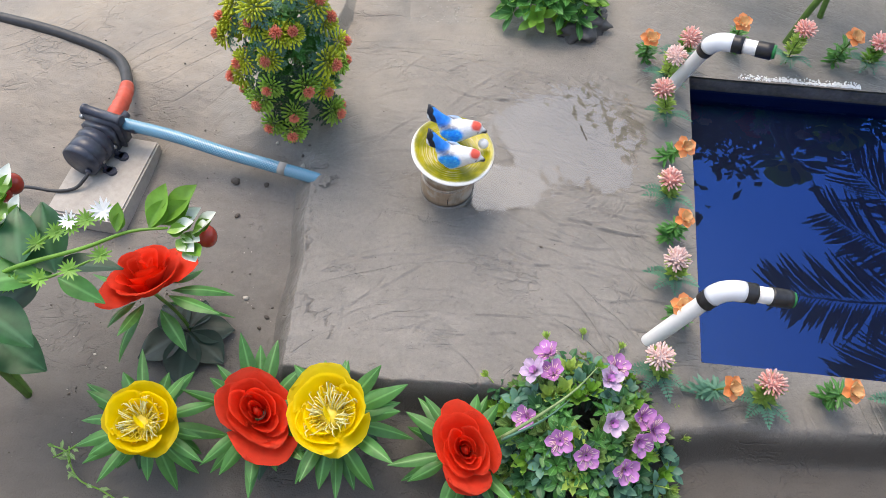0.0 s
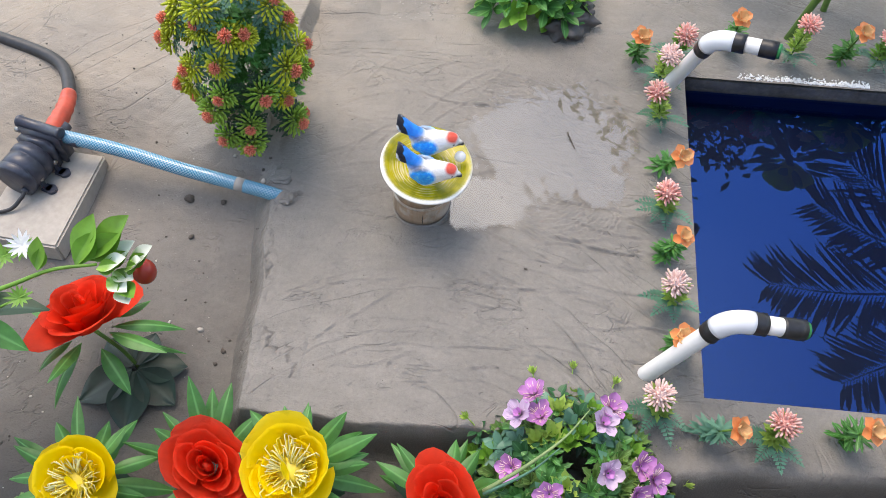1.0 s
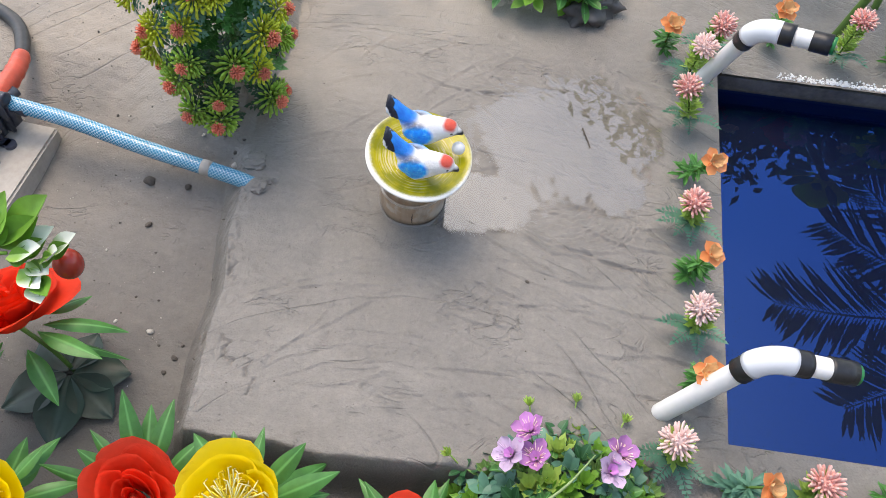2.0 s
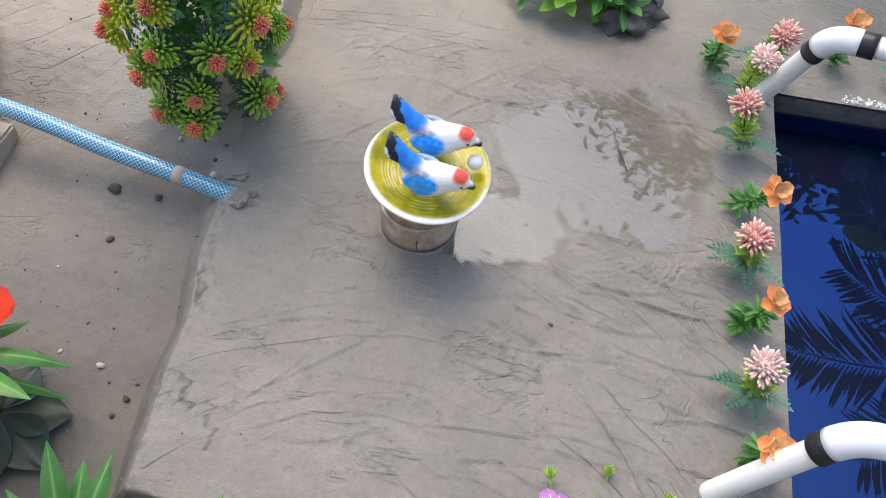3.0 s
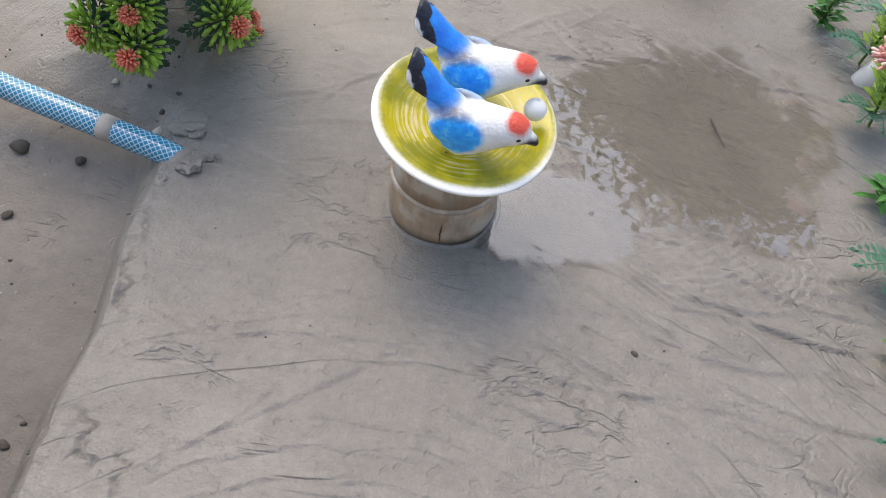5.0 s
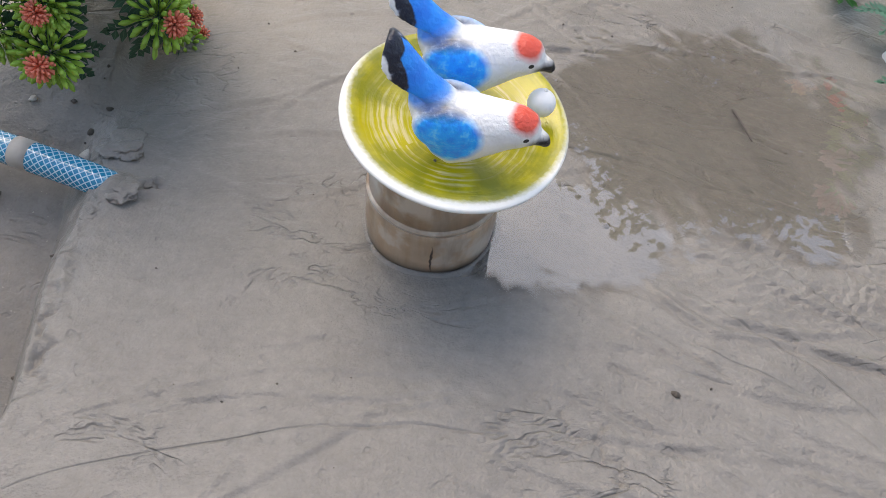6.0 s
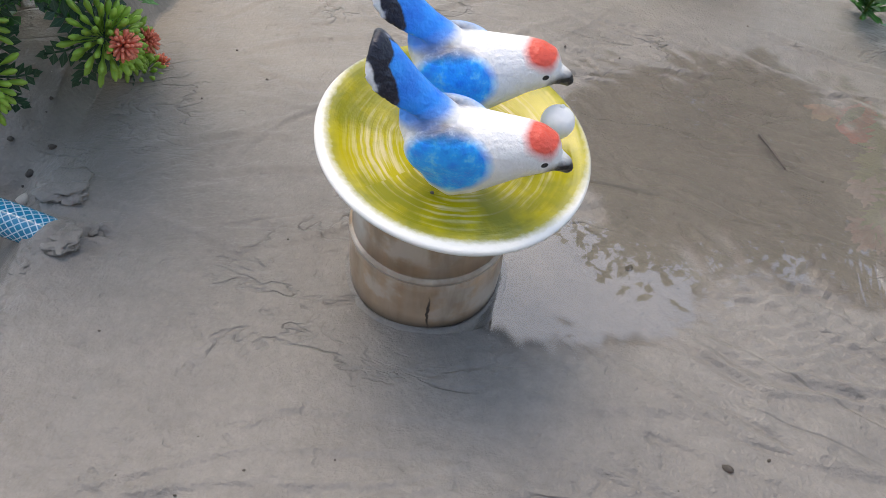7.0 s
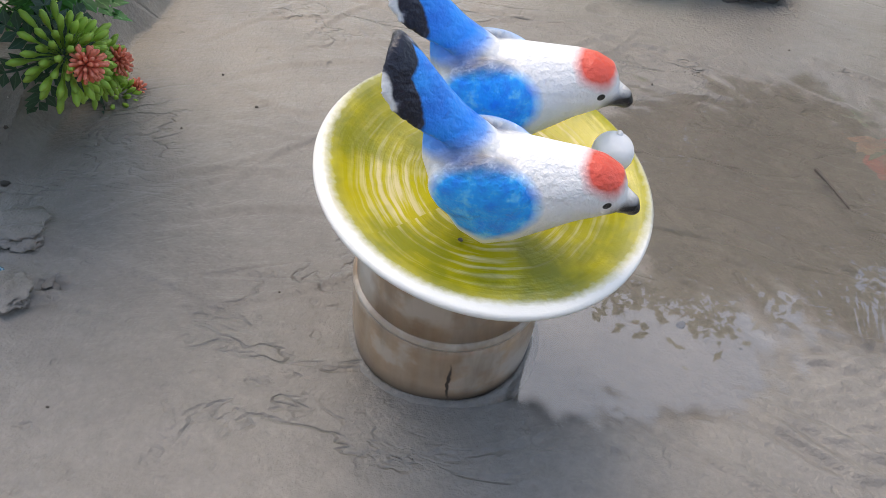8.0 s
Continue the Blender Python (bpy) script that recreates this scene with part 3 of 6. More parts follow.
bmesh.ops.transform(bm, matrix=Matrix.Translation((0.0075, 0.7845, 0)), verts=bm.verts)
tagged(part("mud_ring", bm, mud), "low ring of wet mud round the bamboo foot", "mud")

glaze = Mat("painted_clay_dish", (0.40, 0.345, 0.002), 0.26, dark=0.8, light=1.15, grain=60, coarse=12, bump=0)
g = glaze.xyz()
rad = glaze.math("SQRT", glaze.math("ADD", glaze.math("MULTIPLY", g[0], g[0]), glaze.math("MULTIPLY", g[1], g[1])))
wobbled = glaze.math("ADD", rad, glaze.math("MULTIPLY", glaze.math("SUBTRACT", glaze.noise(30, 3), 0.5), 0.005))
turned = glaze.n("ShaderNodeCombineXYZ")
glaze.link(glaze.math("MULTIPLY", wobbled, 520.0), turned.inputs[0])
glaze.link(glaze.math("MULTIPLY", glaze.math("ARCTAN2", g[1], g[0]), 0.8), turned.inputs[1])
rings = glaze.math("MULTIPLY", glaze.math("SUBTRACT", glaze.noise(1.0, 3, turned.outputs[0]), 0.5), 3.2)
thin = glaze.ramp(glaze.math("MULTIPLY", glaze.math("ADD", rings, 1.0), glaze.noise(26, 4)), [(0.50, 0.0), (0.74, 1.0)])
inner = glaze.ramp(wobbled, [(0.018, 0.7), (0.034, 1.0), (0.043, 0.55), (0.049, 0.0)])
paint = glaze.mix(glaze.math("MULTIPLY", thin, inner), glaze.color, (0.66, 0.56, 0.29))
dark = glaze.ramp(glaze.math("ADD", glaze.noise(38, 4), glaze.math("MULTIPLY", rings, 0.05)), [(0.40, 0.75), (0.56, 0.0)])
paint = glaze.mix(dark, paint, (0.17, 0.185, 0.004))
rim = glaze.ramp(glaze.math("ADD", rad, glaze.math("MULTIPLY", glaze.math("SUBTRACT", glaze.math("ADD", glaze.math("MULTIPLY", glaze.noise(22, 3), 0.7), glaze.math("MULTIPLY", glaze.noise(420, 3), 0.3)), 0.5), 0.009)), [(0.0, 0.0), (1.0, 1.0)])
lopsided = glaze.math("ADD", glaze.math("MULTIPLY", g[0], -0.060), glaze.math("MULTIPLY", g[1], -0.045))
rim = glaze.ramp(glaze.math("ADD", rim, lopsided), [(0.0545, 0.0), (0.0580, 1.0)])
glaze.base(glaze.mix(rim, paint, (0.80, 0.79, 0.74)))
glaze.bump(glaze.math("ADD", glaze.math("MULTIPLY", rings, 0.3), glaze.noise(300, 3)), 0.35, 0.0007)
bm = bmesh.new()
lathe(bm, [(0.020, -0.014), (0.034, -0.0135), (0.044, -0.010), (0.053, -0.004), (0.0575, -0.0006), (0.0588, 0.0012), (0.0588, 0.0026), (0.0575, 0.0034), (0.0545, 0.0028), (0.0500, 0.0012),
           (0.0440, -0.0010), (0.036, -0.0026), (0.026, -0.0034), (0.014, -0.0038), (0.004, -0.0040)], 96, 0.006, 3)
dish = tagged(part("clay_dish", bm, glaze), "round shallow clay dish painted mustard yellow with a white rim", "dish")
dish.matrix_basis = stand((0.098, -0.118, 1), (0.0149, 0.7686, 0.0998))

paintbird = Mat("painted_plaster_bird", (0.80, 0.79, 0.77), 0.38, dark=0.95, light=1.04, grain=200, coarse=40, bump=0)
pb = paintbird
white = pb.color
blue = pb.ramp(pb.noise(210, 3), [(0.34, (0.0, 0.28, 0.92)), (0.55, (0.0, 0.42, 1.0)), (0.70, (0.16, 0.64, 1.0))])
navy = pb.ramp(pb.noise(260, 3), [(0.42, (0.018, 0.022, 0.045)), (0.62, (0.10, 0.12, 0.19)), (0.75, (0.5, 0.52, 0.56))])
col = white
for side in (-1, 1):
    col = pb.mix(pb.near((0.0020, side * 0.0150, 0.0275), (0.0170, 0.0130, 0.0138), 0.84, 1.10, 0.0018), col, blue)
    col = pb.mix(pb.math("MULTIPLY", pb.near((-0.0015, side * 0.0085, 0.0395), (0.0150, 0.0062, 0.0042), 0.35, 1.1, 0.003), 0.92), col, navy)
px = pb.xyz()
# tail axes: along from its root to its tip, across towards its scalloped edge
along = pb.math("ADD", pb.math("MULTIPLY", pb.math("ADD", px[0], 0.006), -0.617), pb.math("MULTIPLY", pb.math("SUBTRACT", px[2], 0.038), 0.787))
across = pb.math("ADD", pb.math("MULTIPLY", pb.math("ADD", px[0], 0.006), -0.787), pb.math("MULTIPLY", pb.math("SUBTRACT", px[2], 0.038), -0.617))
tailblue = pb.ramp(pb.noise(90, 3), [(0.3, (0.001, 0.17, 0.74)), (0.7, (0.01, 0.32, 0.92))])
col = pb.mix(pb.ramp(pb.math("SUBTRACT", along, pb.math("MULTIPLY", across, 0.35)), [(0.0005, 0.0), (0.0045, 1.0)]), col, tailblue)
yy = pb.math("MULTIPLY", px[1], 1 / 0.0134)
uu_ = pb.math("MULTIPLY", pb.math("SUBTRACT", along, 0.002), 1 / 0.0360)
reach_ = pb.math("SQRT", pb.math("ADD", pb.math("MULTIPLY", uu_, uu_), pb.math("MULTIPLY", yy, yy)))
lobe = pb.math("MULTIPLY", pb.math("ABSOLUTE", pb.math("SINE", pb.math("MULTIPLY", pb.math("ARCTAN2", yy, uu_), 5.0))), 0.07)
ragged = pb.math("ADD", reach_, pb.math("ADD", lobe, pb.math("MULTIPLY", pb.math("SUBTRACT", pb.noise(200, 3), 0.5), 0.10)))
feather = pb.ramp(pb.noise(190, 4), [(0.52, (0.010, 0.012, 0.025)), (0.62, (0.05, 0.055, 0.08)), (0.76, (0.42, 0.44, 0.50))])
col = pb.mix(pb.math("MULTIPLY", pb.ramp(along, [(0.0085, 0.0), (0.0105, 1.0)]), pb.ramp(pb.math("MULTIPLY", ragged, 0.5), [(0.430, 0.0), (0.445, 1.0)])), col, feather)
edge = pb.math("MULTIPLY", pb.ramp(along, [(0.003, 0.0), (0.006, 1.0)]), pb.ramp(pb.math("MULTIPLY", ragged, 0.5), [(0.565, 0.0), (0.580, 1.0)]))
col = pb.mix(edge, col, white)
col = pb.mix(pb.near((0.0365, 0, 0.0355), (0.0085, 0.0092, 0.0075), 0.72, 1.12, 0.003), col, (0.68, 0.085, 0.05))
beakm = pb.ramp(pb.math("SUBTRACT", px[0], pb.math("MULTIPLY", px[2], 0.25)), [(0.0334, 0.0), (0.0340, 1.0)])
under_beak = pb.ramp(px[2], [(0.0252, 1.0), (0.0260, 0.0)])
col = pb.mix(pb.math("MULTIPLY", beakm, under_beak), col, (0.015, 0.014, 0.016))
for side in (-1, 1):
    col = pb.mix(pb.near((0.0375, side * 0.0080, 0.0272), (0.0014, 0.0030, 0.0012), 0.9, 1.1), col, (0.012, 0.012, 0.012))
pb.base(col)
dab = pb.noise(170, 3)
pb.bump(pb.math("ADD", pb.noise(560, 3), pb.math("MULTIPLY", dab, 1.4)), 0.75, 0.0010)


def loft(bm, rings):
    """Closed skin over rings, each (centre, first half-axis, second half-axis)."""
    n, rows = 28, []
    for c, p, q in rings:
        rows.append([bm.verts.new(Vector(c) + math.cos(a) * Vector(p) + math.sin(a) * Vector(q)) for a in (2 * math.pi * k / n for k in range(n))])
    for r0, r1 in zip(rows, rows[1:]):
        for k in range(n):
            bm.faces.new((r0[k], r0[(k + 1) % n], r1[(k + 1) % n], r1[k]))
    bm.faces.new(rows[0][::-1])
    bm.faces.new(rows[-1])


def build_bird():
    """A drop-shaped body, beak, two low wings and an upright fan tail, fused into one skin by the remesh below."""
    bm = bmesh.new()
    body = ((0.0435, 0.0300, 0.0215, 0.0042), (0.0415, 0.0345, 0.0198, 0.0070), (0.036, 0.0375, 0.0180, 0.0094), (0.030, 0.0388, 0.0155, 0.0106), (0.022, 0.0392, 0.0110, 0.0126), (0.012, 0.0398, 0.0055, 0.0152),
            (0.003, 0.0402, 0.0025, 0.0164), (-0.005, 0.0410, 0.0070, 0.0150), (-0.011, 0.0425, 0.0145, 0.0118), (-0.0155, 0.0440, 0.0230, 0.0080), (-0.0185, 0.0435, 0.0310, 0.0046))
    loft(bm, [((x, 0, (a + b) / 2), (0, w, 0), (0, 0, (a - b) / 2)) for x, a, b, w in body])
    tube(bm, [(0.0380, 0, 0.0246), (0.0425, 0, 0.0236), (0.0462, 0, 0.0218), (0.0482, 0, 0.0192)], [0.0052, 0.0046, 0.0034, 0.0020], 14)
    for side in (-1, 1):
        ball(bm, pose(0.001, side * 0.0098, 0.0275, 0, 8, 0) @ scale(0.0168, 0.0072, 0.0122), 22, 14)
    u, v = Vector((-0.617, 0, 0.787)), Vector((-0.787, 0, -0.617))
    # rounded fan, its sides hanging lower than its middle
    fan = ((-0.008, 0.0085, 0.0085), (0.0, 0.0080, 0.0062), (0.008, 0.0092, 0.0042), (0.016, 0.0106, 0.0034), (0.024, 0.0120, 0.0031), (0.030, 0.0118, 0.0029), (0.0345, 0.0096, 0.0026), (0.0372, 0.0062, 0.0022), (0.0384, 0.0030, 0.0014))
    rows, n = [], 32
    for a, w, th in fan:
        c = Vector((-0.006, 0, 0.038)) + u * a - v * 0.0018
        rows.append([bm.verts.new(c + Vector((0, w * math.cos(k), 0)) + v * (th * math.sin(k) + 62.0 * (w * math.cos(k)) ** 2 * max(0.0, min(1.0, a / 0.012)))) for k in (2 * math.pi * q / n for q in range(n))])
    for r0, r1 in zip(rows, rows[1:]):
        for k in range(n):
            bm.faces.new((r0[k], r0[(k + 1) % n], r1[(k + 1) % n], r1[k]))
    bm.faces.new(rows[0][::-1])
    bm.faces.new(rows[-1])
    bmesh.ops.recalc_face_normals(bm, faces=bm.faces)
    return bm


bird = tagged(part("bird_figurine", build_bird(), paintbird), "white plaster bird figurine with blue wings and tail, red crown", "figurine", "birds on the dish")
skin = bird.modifiers.new("fuse", "REMESH")
skin.mode, skin.voxel_size, skin.use_smooth_shade = "VOXEL", 0.0007, True
soft_ = bird.modifiers.new("soften", "SMOOTH")
soft_.factor, soft_.iterations = 0.5, 6
bird.matrix_basis = pose(0.0100, 0.7440, 0.0958, 0, 0, -6)
tagged(copy_thing(bird, pose(0.0145, 0.7865, 0.1010, 0, -5, -5)), "white plaster bird figurine with blue wings, beside a white ball")
chalk = Mat("white_plaster", (0.80, 0.79, 0.77), 0.55, dark=0.93, light=1.05, grain=300, coarse=60, bump=0.3, depth=0.0008)
bm = bmesh.new()
ball(bm, scale(0.0073), 24, 16)
ball(bm, Matrix.Translation((0.001, 0.001, 0.0072)) @ scale(0.0012), 8, 6)
egg = tagged(part("plaster_ball", bm, chalk), "small white plaster ball lying in the dish", "ball")
egg.location = (0.0572, 0.7745, 0.1100)

# ---- pipes, hoses and pump ----
pvc = Mat("white_plastic_pipe", (0.78, 0.77, 0.75), 0.32, dark=0.95, light=1.03, grain=160, coarse=20, bump=0.06)
fitting = Mat("glossy_white_elbow", (0.80, 0.82, 0.85), 0.12, dark=0.97, light=1.02, bump=0)
tape = Mat("black_tape", (0.018, 0.018, 0.020), 0.38, dark=0.7, light=1.5, grain=160, coarse=60, bump=0.4, depth=0.001)
greencap = Mat("green_plastic_cap", (0.02, 0.25, 0.07), 0.35, bump=0.05)


def section(pts, a, b):
    """The stretch of a line of points between two lengths along it."""
    out, run = [], 0.0
    for p, q in zip(pts, pts[1:]):
        d = (q - p).length
        for s in (a, b):
            if run <= s <= run + d and d > 0:
                out.append((s, p.lerp(q, (s - run) / d)))
        if a < run + d < b:
            out.append((run + d, q))
        run += d
    return [p for _, p in sorted(out, key=lambda e: e[0])]


def build_spout(base, knee, end):
    """A leaning riser, a glossy elbow, taped bands and a green mouth, over the pool."""
    base, knee, end = Vector(base), Vector(knee), Vector(end)
    up, out = (knee - base), (end - knee)
    r = 0.0105
    c = 0.022
    corner = [knee - up.normalized() * c * (1 - t) ** 2 + out.normalized() * c * t ** 2 for t in (0, 0.15, 0.3, 0.45, 0.6, 0.75, 0.9, 1.0)]
    foot = base - up.normalized() * 0.02
    line = [foot.lerp(corner[0], k / 6) for k in range(6)] + corner + [corner[-1].lerp(end, k / 5) for k in range(1, 6)]
    total = sum((q - p).length for p, q in zip(line, line[1:]))
    e0 = (corner[0] - foot).length
    e1 = e0 + sum((q - p).length for p, q in zip(corner, corner[1:]))
    t = thing("fountain_pipe", "white plastic pipe with black tape bands over the pool", "pipe", Matrix.Translation(base), "pipes over the pool")

    def piece(name, a, b, rr, m, label=""):
        bm = bmesh.new()
        p = section(line, a, b)
        tube(bm, [q - base for q in p], rr, 24)
        part(name, bm, m, t, label)

    piece("riser", 0, e0 + 0.002, r, pvc, "scuffed white pipe")
    piece("tape_band", e0 - 0.012, e0 + 0.006, r + 0.0022, tape, "black tape")
    piece("elbow", e0 + 0.002, e1 + 0.004, r + 0.0028, fitting, "glossy white elbow")
    piece("tape_band", e1 - 0.002, e1 + 0.019, r + 0.0024, tape, "black tape")
    piece("nozzle", e1 + 0.018, total - 0.006, r, pvc)
    piece("tape_band", e1 + 0.038, total - 0.004, r + 0.0015, tape, "black tape")
    piece("mouth", total - 0.005, total + 0.0, r - 0.0005, greencap, "green cap")
    return t


build_spout((0.284, 0.529, 0.0), (0.345, 0.532, 0.130), (0.434, 0.527, 0.115))
build_spout((0.364, 0.992, 0.0), (0.394, 0.940, 0.160), (0.470, 0.902, 0.172))

braid = Mat("braided_blue_hose", (0.008, 0.19, 0.33), 0.12, dark=0.85, light=1.15, grain=90, coarse=30, bump=0)
uvn = braid.n("ShaderNodeUVMap")
sp = braid.n("ShaderNodeSeparateXYZ")
braid.link(uvn.outputs[0], sp.inputs[0])
lines = []
for sgn in (1, -1):
    f = braid.math("FRACT", braid.math("ADD", braid.math("MULTIPLY", sp.outputs[0], 13.0), braid.math("MULTIPLY", sp.outputs[1], sgn * 210.0)))
    lines.append(braid.math("LESS_THAN", f, 0.20))
net = braid.math("MAXIMUM", lines[0], lines[1])
braid.base(braid.mix(braid.math("MULTIPLY", net, 0.62), braid.color, (0.60, 0.78, 0.84)))
braid.b.inputs["Coat Weight"].default_value, braid.b.inputs["Coat Roughness"].default_value = 0.3, 0.08
braid.bump(net, 0.3, 0.0006)
rubber = Mat("black_rubber", (0.028, 0.028, 0.030), 0.45, dark=0.7, light=1.7, grain=90, coarse=40, bump=0.2)
redtape = Mat("red_tape", (0.52, 0.075, 0.04), 0.4, dark=0.75, light=1.2, grain=70, coarse=60, bump=0.6, depth=0.002)
mudpaste = Mat("dried_mud_smear", (0.36, 0.33, 0.29), 0.7, bump=0.5)

hose = thing("blue_hose", "clear blue braided hose running from the pump into the mud", "hose")
hp = bent([(-0.502, 0.880, 0.022), (-0.42, 0.861, 0.016), (-0.33, 0.832, 0.011), (-0.26, 0.813, 0.006), (-0.208, 0.799, 0.002), (-0.186, 0.793, -0.002)], 8)
bm = bmesh.new()
tube(bm, hp, 0.0098, 20)
part("hose", bm, braid, hose)
bm = bmesh.new()
tube(bm, section(hp, 0.262, 0.274), 0.0101, 16)
part("mud_smear", bm, mudpaste, hose, "dried mud smear")

feed = thing("black_hose", "black rubber hose joined to the pump with red tape", "hose")
fp = bent([(-0.520, 0.885, 0.022), (-0.514, 0.930, 0.020), (-0.518, 0.971, 0.016), (-0.535, 1.015, 0.012), (-0.558, 1.043, 0.011), (-0.599, 1.067, 0.011), (-0.681, 1.099, 0.014), (-0.777, 1.127, 0.016), (-0.90, 1.155, 0.020), (-1.4, 1.2, 0.025)], 8)
total = sum((q - p).length for p, q in zip(fp, fp[1:]))
bm = bmesh.new()
tube(bm, section(fp, 0.06, total), 0.0095, 16)
part("hose", bm, rubber, feed)
bm = bmesh.new()
rp = section(fp, 0.0, 0.085)
tube(bm, rp, [0.0140 - 0.003 * k / (len(rp) - 1) + 0.0007 * math.sin(k * 2.3) for k in range(len(rp))], 16)
part("tape_sleeve", bm, redtape, feed, "wrinkled red tape")

# paving block and pump
stone = Mat("grey_paving_block", (0.44, 0.40, 0.35), 0.75, dark=0.8, light=1.15, grain=120, coarse=14, bump=0.4)
bm = bmesh.new()
box(bm, 0.116, 0.164, 0.036, Matrix(), 0.003, 2)
block = tagged(part("paving_block", bm, stone, smooth=False), "flat grey cement block lying on the mud under the pump", "block")
block.matrix_basis = pose(-0.5275, 0.810, -0.056, 0, 0, -10.4)

pumpblack = Mat("black_pump_plastic", (0.034, 0.039, 0.056), 0.33, dark=0.75, light=1.5, grain=180, coarse=30, bump=0.1)
steel = Mat("steel_screw", (0.45, 0.45, 0.44), 0.35, 0.9, bump=0.1)


def build_pump(at):
    t = thing("water_pump", "black electric diaphragm pump on a grey cement block", "pump", at)
    lying = pose(0, 0, 0.036, -90, 0, 0)

    def put(name, fn, m, label="", smooth=True):
        bm = bmesh.new()
        fn(bm)
        part(name, bm, m, t, label, smooth)

    def motor(bm):
        prof = [(0.004, -0.060), (0.033, -0.060), (0.0362, -0.0575), (0.0368, -0.048), (0.0368, -0.0465), (0.0345, -0.0455), (0.0345, -0.0435), (0.0362, -0.0425), (0.0362, -0.020), (0.0345, -0.019), (0.0345, -0.0165), (0.0372, -0.0155), (0.0376, -0.004), (0.0350, -0.003), (0.0350, 0.004), (0.032, 0.006)]
        lathe(bm, prof, 40)
        bmesh.ops.transform(bm, matrix=lying, verts=bm.verts)

    put("motor", motor, pumpblack, "black ribbed motor housing")
    put("gear_cover", lambda bm: box(bm, 0.070, 0.026, 0.062, pose(0, 0.015, 0.005), 0.008, 3), pumpblack)
    put("head", lambda bm: box(bm, 0.080, 0.030, 0.064, pose(0, 0.042, 0.006), 0.008, 3), pumpblack)
    put("head_rib", lambda bm: box(bm, 0.083, 0.006, 0.066, pose(0, 0.029, 0.005), 0.0028, 3), pumpblack)
    def bar(bm):
        lathe(bm, [(0.003, -0.047), (0.0095, -0.047), (0.011, -0.0455), (0.011, -0.040), (0.0098, -0.039), (0.0098, 0.036), (0.011, 0.037), (0.011, 0.041), (0.009, 0.0425), (0.003, 0.0425)], 24)
        bmesh.ops.transform(bm, matrix=pose(0, 0.040, 0.0705, 0, 90, 0), verts=bm.verts)

    put("top_bar", bar, pumpblack, "rounded bar along the pump head")
    put("inlet_port", lambda bm: rod(bm, 0.010, 0.03, pose(0.02, 0.045, 0.048, -90, 0, 0), 18), pumpblack)
    put("outlet_port", lambda bm: rod(bm, 0.009, 0.03, pose(0.034, 0.046, 0.048, 0, 90, 0), 18), pumpblack)
    for x in (-0.03, 0.03):
        for y in (-0.034, 0.006):
            s = 1 if x > 0 else -1

            def foot(bm, x=x, y=y, s=s):
                box(bm, 0.020, 0.018, 0.006, pose(x + s * 0.006, y, 0.0), 0.0025)
                rod(bm, 0.0095, 0.006, pose(x + s * 0.014, y, 0.0), 18)
                box(bm, 0.006, 0.010, 0.024, pose(x, y, 0.003), 0.002)

            put("foot", foot, pumpblack, "rubber foot", False)
            put("screw", lambda bm, x=x, y=y, s=s: rod(bm, 0.0042, 0.004, pose(x + s * 0.002, y, 0.027, 0, s * 60, 0), 12), steel, "steel screw head")
    put("end_screw", lambda bm: rod(bm, 0.0045, 0.004, pose(0.018, -0.060, 0.022, 90, 0, 0), 12), steel)
    put("side_screw", lambda bm: rod(bm, 0.005, 0.008, pose(-0.042, 0.03, 0.058, 0, -90, 0), 12), steel)
    put("gland", lambda bm: rod(bm, 0.0065, 0.006, pose(0.018, -0.0595, 0.022, 90, 0, 0), 16), pumpblack)
    put("power_cable", lambda bm: tube(bm, bent([(0.018, -0.062, 0.022), (0.017, -0.078, 0.017), (0.004, -0.098, 0.006), (-0.028, -0.115, 0.0035), (-0.08, -0.125, 0.003), (-0.15, -0.13, -0.015), (-0.4, -0.15, -0.02)], 6), 0.0034, 10), rubber, "thin black cable")
    return t


build_pump(pose(-0.539, 0.853, -0.020, 0, 0, -20) @ scale(0.80))

# ---- artificial flowers ----
def leafmat(name, color, back=0.5, rough=0.42, vein=0.0, dark=0.7, light=1.3):
    m = Mat(name, color, rough, dark=dark, light=light, grain=90, coarse=25, bump=0.2, depth=0.0008)
    m.b.inputs["Transmission Weight"].default_value = 0.0
    if back:
        if vein:
            rib = m.n("ShaderNodeAttribute")
            rib.attribute_name = "mid"
            m.base(m.mix(m.ramp(rib.outputs["Fac"], [(0.80, 0.0), (0.96, vein)]), m.color, [min(1, c * 2.0 + 0.05) for c in color]))
        tr = m.n("ShaderNodeBsdfTranslucent")
        mx = m.n("ShaderNodeMixShader")
        mx.inputs[0].default_value = 0.22
        m.link(m.color, tr.inputs[0])
        m.link(m.b.outputs[0], mx.inputs[1])
        m.link(tr.outputs[0], mx.inputs[2])
        m.link(mx.outputs[0], m.t.nodes["Material Output"].inputs[0])
    return m


leaf_green = leafmat("leaf_green", (0.070, 0.230, 0.048), vein=0.6)
leaf_deep = leafmat("leaf_deep_green", (0.030, 0.115, 0.040), vein=0.4)
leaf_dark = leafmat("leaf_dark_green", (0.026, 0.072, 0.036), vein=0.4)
leaf_blue = leafmat("leaf_blue_green", (0.10, 0.245, 0.165))
leaf_lime = leafmat("leaf_lime", (0.36, 0.52, 0.11))
leaf_fresh = leafmat("leaf_fresh_green", (0.18, 0.38, 0.05))
bud_white = leafmat("white_tipped_bud", (0.30, 0.50, 0.10), 0, 0.35)
ramp_to = bud_white.n("ShaderNodeAttribute")
ramp_to.attribute_name = "tipward"
